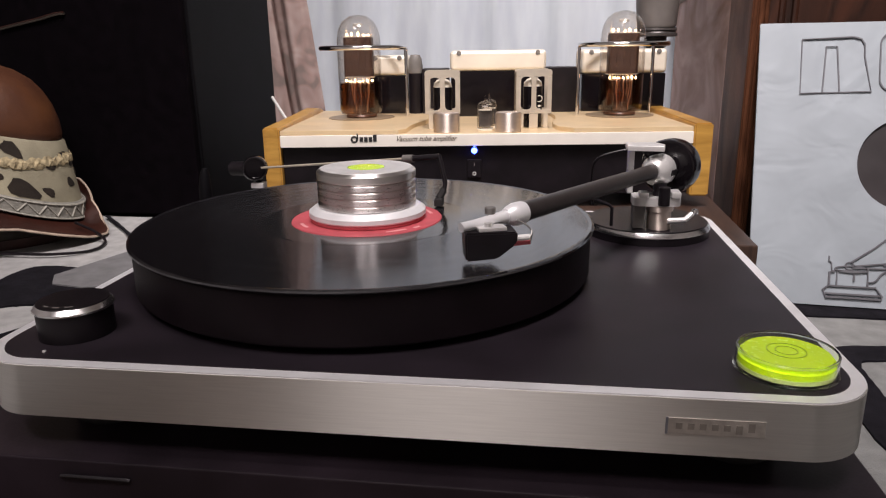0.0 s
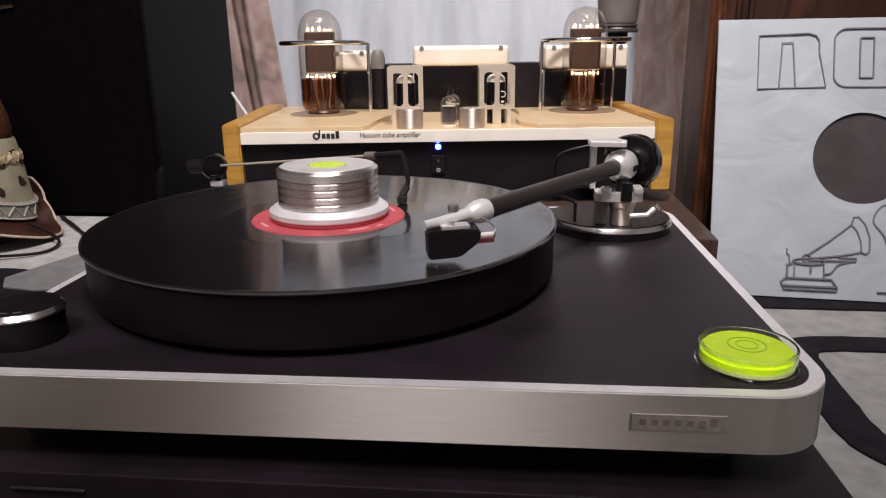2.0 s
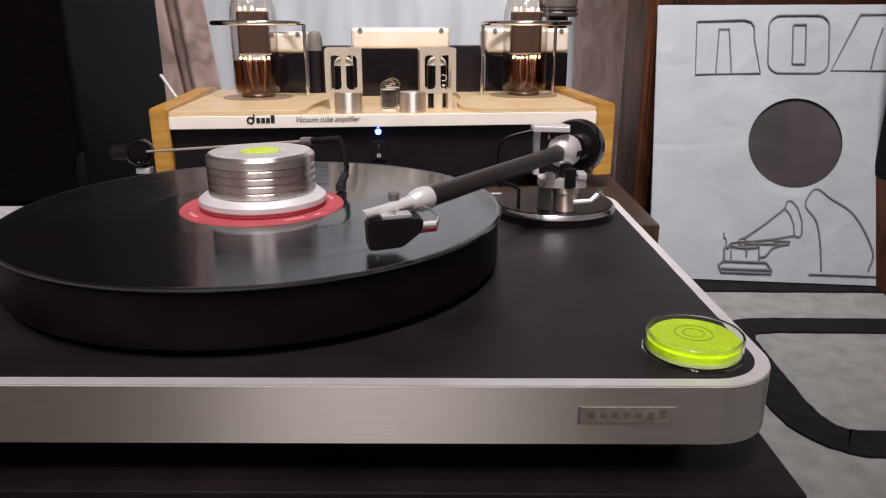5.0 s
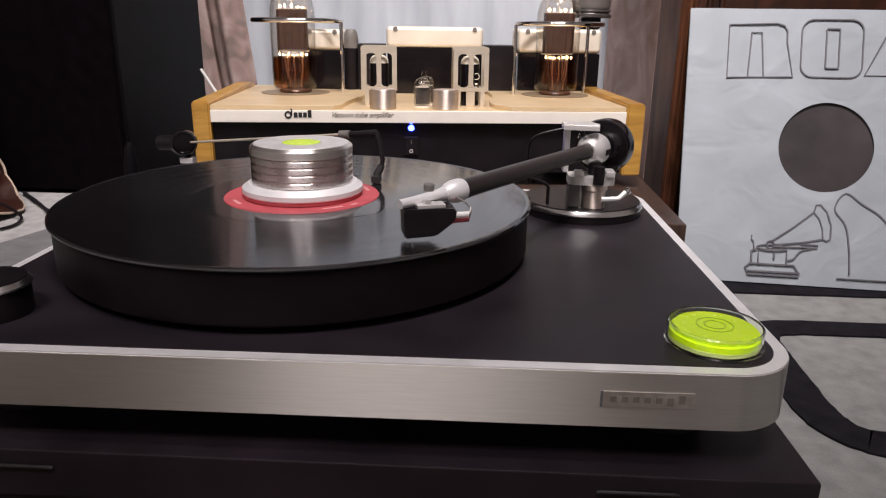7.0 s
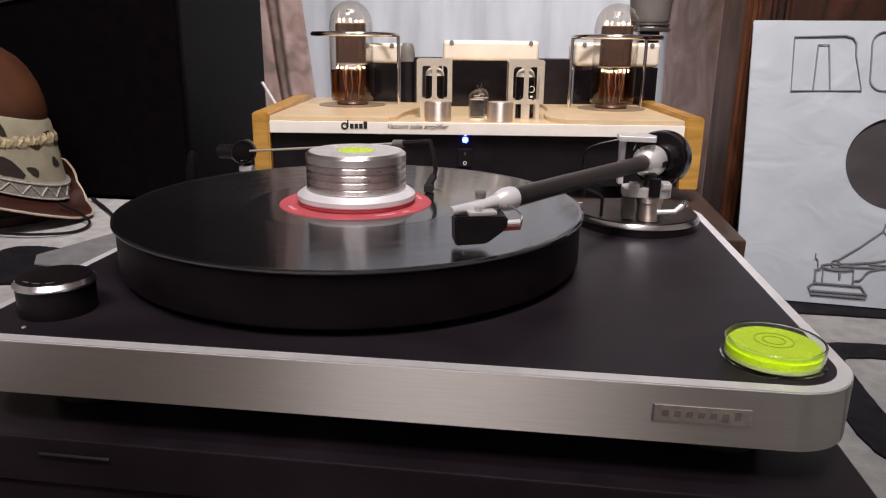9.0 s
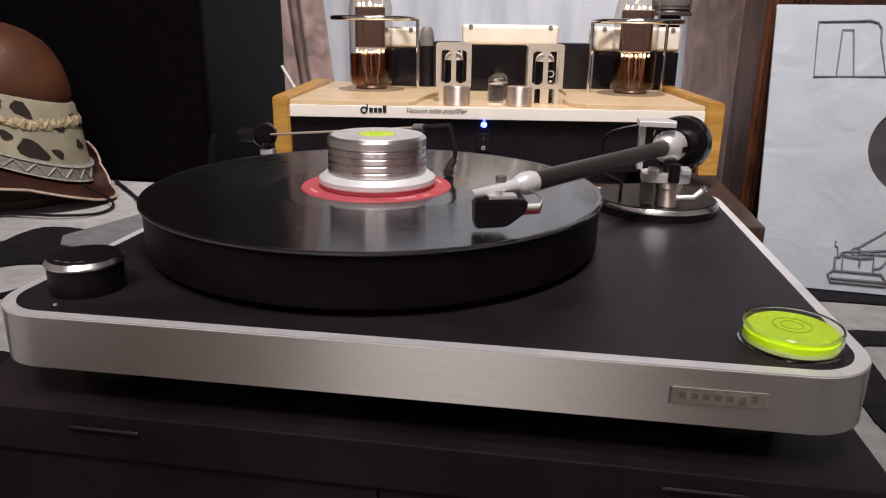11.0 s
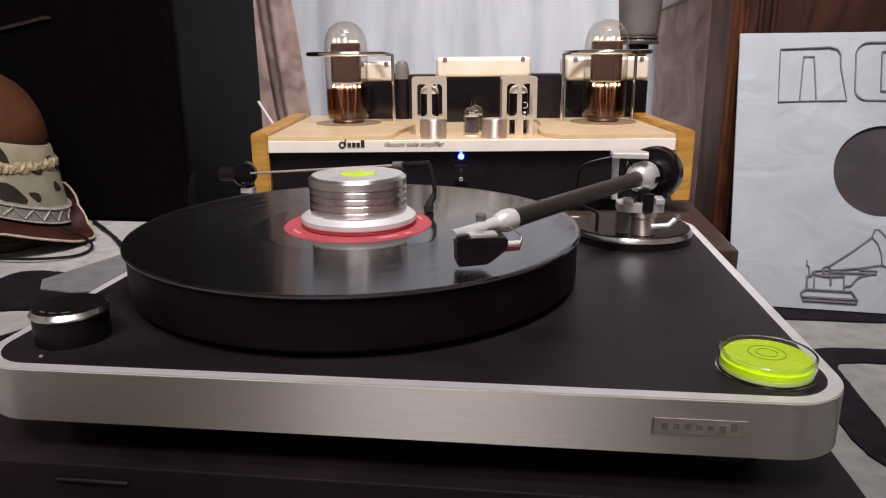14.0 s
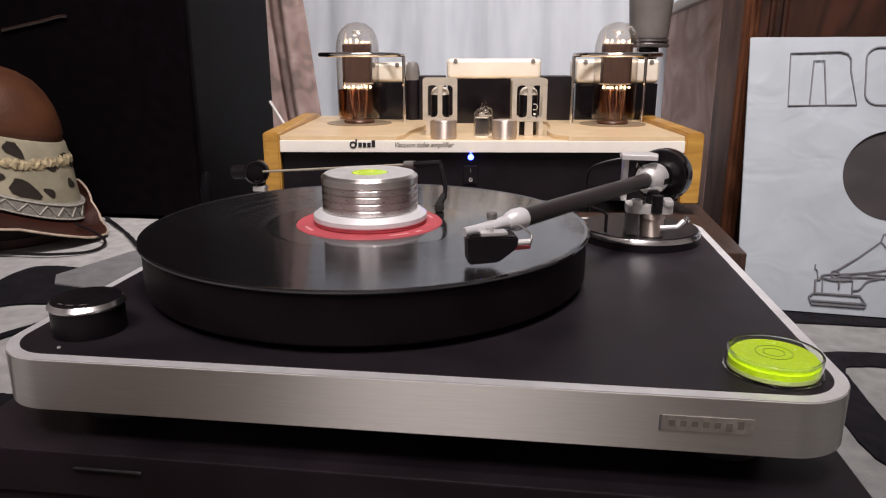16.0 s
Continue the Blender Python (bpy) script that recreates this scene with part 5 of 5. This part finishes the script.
# ---- hat ----
def hat():
    c = Vector((-0.510, 0.266, ZL + 0.0002))
    t = thing("hat", Matrix.Translation(c), "brown leather bush hat with spotted cloth band", "hat")

    def lean(bm):
        """The crown tips back a little."""
        for v in bm.verts:
            v.co.z += 0.008 + (0.015 - 0.22 * v.co.y - 0.42 * v.co.x) * (1 - 0.4 * v.co.z / 0.12)
        return bm

    def band_r(z):
        return 0.0832 - 0.0085 * (z - 0.030) / 0.068 if z < 0.098 else 0.0747 - 0.0020 * (z - 0.098) / 0.011

    seg = 72
    part("crown", lean(lathe([(0.066, 0.107), (0.0700, 0.111), (0.0715, 0.120), (0.0700, 0.133), (0.0655, 0.148), (0.0575, 0.162), (0.0480, 0.172), (0.0330, 0.180), (0.0170, 0.1835), (0, 0.1845)], seg)), M_LEATHER, t, "rounded brown leather crown", None, True, 80)
    part("spotted_band", lean(lathe([(band_r(0.046), 0.046), (band_r(0.070), 0.070), (band_r(0.098), 0.098), (band_r(0.109), 0.109), (0.0690, 0.112), (0.0650, 0.107), (0.0740, 0.046)], seg, None, True)), M_FUR, t, "cream spotted plush band", None, True, 60)
    part("woven_trim", lean(lathe([(0.0850, 0.0300), (0.0836, 0.0470), (0.0820, 0.0480), (0.0780, 0.0472), (0.0780, 0.0300)], seg, None, True)), M_TRIM, t, "pale woven trim")
    band = t.children[-1]
    for k in range(26):
        a = 2 * math.pi * k / 26
        b = a + math.pi / 26
        pts = [(r * math.cos(q), r * math.sin(q), z) for q, r, z in ((a, 0.0852, 0.0335), (b, 0.0844, 0.0440), (2 * b - a, 0.0852, 0.0335))]
        part("zigzag", lean(rod(pts, 0.0009, 6)), M_TRIMGREY, band)
    for z, r in ((0.0312, 0.0852), (0.0460, 0.0842)):
        part("trim_cord", lean(rod([(r * math.cos(2 * math.pi * k / 48), r * math.sin(2 * math.pi * k / 48), z) for k in range(48)], 0.0011, 6, None, None, True)), M_TRIMGREY, band)
    # spots follow the band
    rnd = random.Random(12)
    sp = t.children[1]
    made = []
    for _ in range(400):
        a, z = rnd.uniform(0, 2 * math.pi), rnd.uniform(0.055, 0.104)
        s = rnd.uniform(0.006, 0.0165)
        if all(((math.atan2(math.sin(a - a2), math.cos(a - a2)) * 0.08) ** 2 + (z - z2) ** 2) ** .5 > s + s2 + 0.0035 for a2, z2, s2 in made):
            made.append((a, z, s))
    for a, z, s in made:
        sx, sz, tilt = s * rnd.uniform(0.8, 1.15), s * rnd.uniform(0.5, 0.8), rnd.uniform(-0.8, 0.8)
        bm = bmesh.new()
        vs = []
        for k in range(14):
            q = 2 * math.pi * k / 14
            rr = 1 + 0.16 * math.sin(3 * q + a * 7) + rnd.uniform(-0.06, 0.06)
            px, pz = sx * rr * math.cos(q), sz * rr * math.sin(q)
            px, pz = px * math.cos(tilt) - pz * math.sin(tilt), px * math.sin(tilt) + pz * math.cos(tilt)
            zz = min(0.1075, max(0.0490, z + pz))
            r0 = band_r(zz)
            an = a + px / 0.08
            vs.append((r0, an, zz))
        cen = (sum(v[0] for v in vs) / 14, sum(v[1] for v in vs) / 14, sum(v[2] for v in vs) / 14)
        pt = lambda r, an, zz: (r * math.cos(an), r * math.sin(an), zz)
        outer = [bm.verts.new(pt(r + 0.0007, an, zz)) for r, an, zz in vs]
        inner = [bm.verts.new(pt(r - 0.001, an, zz)) for r, an, zz in vs]
        top = bm.verts.new(pt(cen[0] + 0.0012, cen[1], cen[2]))
        for k in range(14):
            q = (k + 1) % 14
            bm.faces.new((outer[k], outer[q], top))
            bm.faces.new((inner[k], inner[q], outer[q], outer[k]))
        part("spot", lean(bm), M_SPOT, sp)
    # ragged pale fringe where the two layers of the band meet
    bm = bmesh.new()
    n = 150
    rows = []
    for j, (dr, z) in enumerate(((0.0006, 0.0830), (0.0018, 0.0850), (0.0022, 0.0890), (0.0006, 0.0930))):
        row = []
        for k in range(n):
            a = 2 * math.pi * k / n
            zz = z + 0.006 * math.sin(2 * a + 0.6) + rnd.uniform(-0.0022, 0.0022)
            r = band_r(zz) + dr + (rnd.uniform(-0.0008, 0.0010) if 0 < j < 3 else 0)
            row.append(bm.verts.new((r * math.cos(a), r * math.sin(a), zz)))
        rows.append(row)
    for j in range(3):
        for k in range(n):
            q = (k + 1) % n
            bm.faces.new((rows[j][k], rows[j][q], rows[j + 1][q], rows[j + 1][k]))
    part("fringe", lean(bm), M_FRINGE, sp, "ragged cream plush fringe", None, False)
    # brim, flat on the cloth in front and turned up behind
    bm = bmesh.new()
    up, dn = [], []
    shape = {-180: (0.115, 0.030), -90: (0.125, 0.045), -45: (0.128, 0.032), -28: (0.130, 0.019), -12: (0.129, 0.008), 2: (0.125, 0.0055),
             14: (0.108, 0.012), 30: (0.092, 0.034), 60: (0.089, 0.054), 90: (0.093, 0.055), 135: (0.105, 0.040), 180: (0.115, 0.030)}
    turn = sorted(shape)
    for k in range(seg):
        a = 2 * math.pi * k / seg - math.pi
        ro = float(np.interp(math.degrees(a), turn, [shape[q][0] for q in turn]))
        zo = float(np.interp(math.degrees(a), turn, [shape[q][1] for q in turn]))
        zi = 0.0505 - 0.0154 * math.sin(a) - 0.0295 * math.cos(a)
        ru, rd = [], []
        for j in range(5):
            w = j / 4
            r = 0.078 + (ro - 0.078) * w
            z = zi + (zo - zi) * w - 0.006 * math.sin(math.pi * w) * (1 if zo < zi else -0.5)
            ru.append(bm.verts.new((r * math.cos(a), r * math.sin(a), z)))
            rd.append(bm.verts.new((r * math.cos(a), r * math.sin(a), z - 0.0030)))
        up.append(ru)
        dn.append(rd)
    for k in range(seg):
        q = (k + 1) % seg
        for j in range(4):
            bm.faces.new((up[k][j], up[k][j + 1], up[q][j + 1], up[q][j]))
            bm.faces.new((dn[k][j], dn[q][j], dn[q][j + 1], dn[k][j + 1]))
        bm.faces.new((up[k][4], dn[k][4], dn[q][4], up[q][4]))
        bm.faces.new((up[k][0], up[q][0], dn[q][0], dn[k][0]))
    rim = [(Vector(u[4].co) + Vector(d[4].co)) / 2 for u, d in zip(up, dn)]
    brim = part("brim", bm, M_BRIM, t, "dark oxblood leather brim", None, True, 60)
    part("piping", rod(rim, 0.0014, 8, None, None, True), M_PIPING, brim, "cream piping round the edge")
    part("sweatband", lathe([(0.078, 0.0), (0.0835, 0.0), (0.0835, 0.0105), (0.078, 0.0105)], seg, None, True), M_BRIM, t)
    # chin cord lying on the cloth
    cord = smooth_line([(0.097, -0.012, 0.0190), (0.128, -0.020, 0.0100), (0.147, -0.035, 0.0032), (0.148, -0.066, 0.0022), (0.116, -0.088, 0.0040), (0.070, -0.091, 0.0042), (0.0, -0.105, 0.0042), (-0.09, -0.12, 0.0042)], 8)
    part("chin_cord", rod(cord, 0.0016, 8), M_BLACK, t, "dark leather chin cord")
    return t


hat()


# ---- small things behind ----
def grey_vase():
    t = thing("grey_lamp", pose(0.275, 0.735, 0.0922), "grey tapered lamp on a dark ribbed stand behind the amplifier", "lamp")
    part("stand", lathe([(0, 0), (0.030, 0), (0.028, 0.01), (0.010, 0.016), (0.010, 0.17), (0.017, 0.176), (0.017, 0.190), (0, 0.190)], 32), M_BLACK, t, "dark stand")
    part("collar_ring", lathe([(0, 0.1902), (0.030, 0.1902), (0.0325, 0.1915), (0.0325, 0.1950), (0.030, 0.1960), (0.029, 0.1985), (0.0315, 0.1998), (0.0310, 0.2030), (0, 0.2035)], 40), M_VALVEGREY, t, "ribbed dull metal collar")
    part("shade", lathe([(0, 0.2037), (0.028, 0.2037), (0.030, 0.208), (0.037, 0.31), (0.035, 0.312), (0, 0.312)], 40), M_SHADE, t, "grey tapered shade")
    return t


grey_vase()
solid("white_stick", rod(smooth_line([(-0.308, 0.60, 0.202), (-0.286, 0.60, 0.166), (-0.245, 0.590, 0.112), (-0.208, 0.575, 0.0946)], 5), 0.0022, 8), M_WHITE, "thin white cable leading down behind the amplifier", "cable")


# Strip added along a faint slanted line of unknown kind.
def unclear_edge():
    t = thing("leather_strap", pose(-0.47, 0.3662, 0.3185), "thin dark brown strip standing in for an unclear slanted line by the loudspeaker", "strap")
    line = [(0.0, 0, 0.0), (-0.012, 0, -0.001), (-0.034, 0, -0.006), (-0.064, 0, -0.0115), (-0.09, 0, -0.0165)]
    bm = bmesh.new()
    top = [Vector(p) for p in smooth_line(line, 6)]
    rows = [[bm.verts.new(p + Vector((0, y, -d))) for y, d in ((0, 0), (-0.0004, 0.0015), (0, 0.003), (0.003, 0.003), (0.003, 0))] for p in top]
    for a, b in zip(rows, rows[1:]):
        for k in range(5):
            bm.faces.new((a[k], a[(k + 1) % 5], b[(k + 1) % 5], b[k]))
    bm.faces.new(rows[0])
    bm.faces.new(rows[-1][::-1])
    part("strap", bm, M_SPOT, t, "thin dark brown strip")
    part("edge", rod(smooth_line(line, 6), 0.0007, 8), M_BRIM, t, "slanted edge line")
    return t


unclear_edge()
solid("cable_plug", rod([(-0.2135, 0.186, 0.0653), (-0.2135, 0.186, 0.140), (-0.2125, 0.186, 0.155), (-0.2120, 0.186, 0.160)], 0.006, 14, None, [0.0062, 0.0062, 0.0045, 0.0022]), M_SPEAKER, "dark grey rounded plug standing behind the turntable", "plug")


def ceiling_lamp():
    t = thing("ceiling_lamp", pose(-0.22, -1.35, 2.2), "plain rectangular ceiling lamp", "lamp")
    part("housing", box(-0.42, 0.42, -0.28, 0.28, -0.06, -0.0002, 0.01), M_WHITE, t)
    return t


ceiling_lamp()


# Housing for the added, unseen spotlight.
def added_spot_housing():
    m = look(SPOT_AT, (0.08, 0.76, 0.25))
    t = thing("ceiling_spot", m, "added white spotlight out of view, turned to brighten the amplifier", "lamp")
    part("shade", lathe([(0.075, 0.0), (0.078, 0.0), (0.060, 0.10), (0.02, 0.14), (0, 0.14), (0, 0.137), (0.019, 0.137), (0.057, 0.10)], 32, None, False), M_WHITE, t)
    part("stem", rod([(0, 0, 0.14), (0, 0.08, 0.21), (0, 0.20, 0.26)], 0.008, 10), M_WHITE, t)
    return t


added_spot_housing()
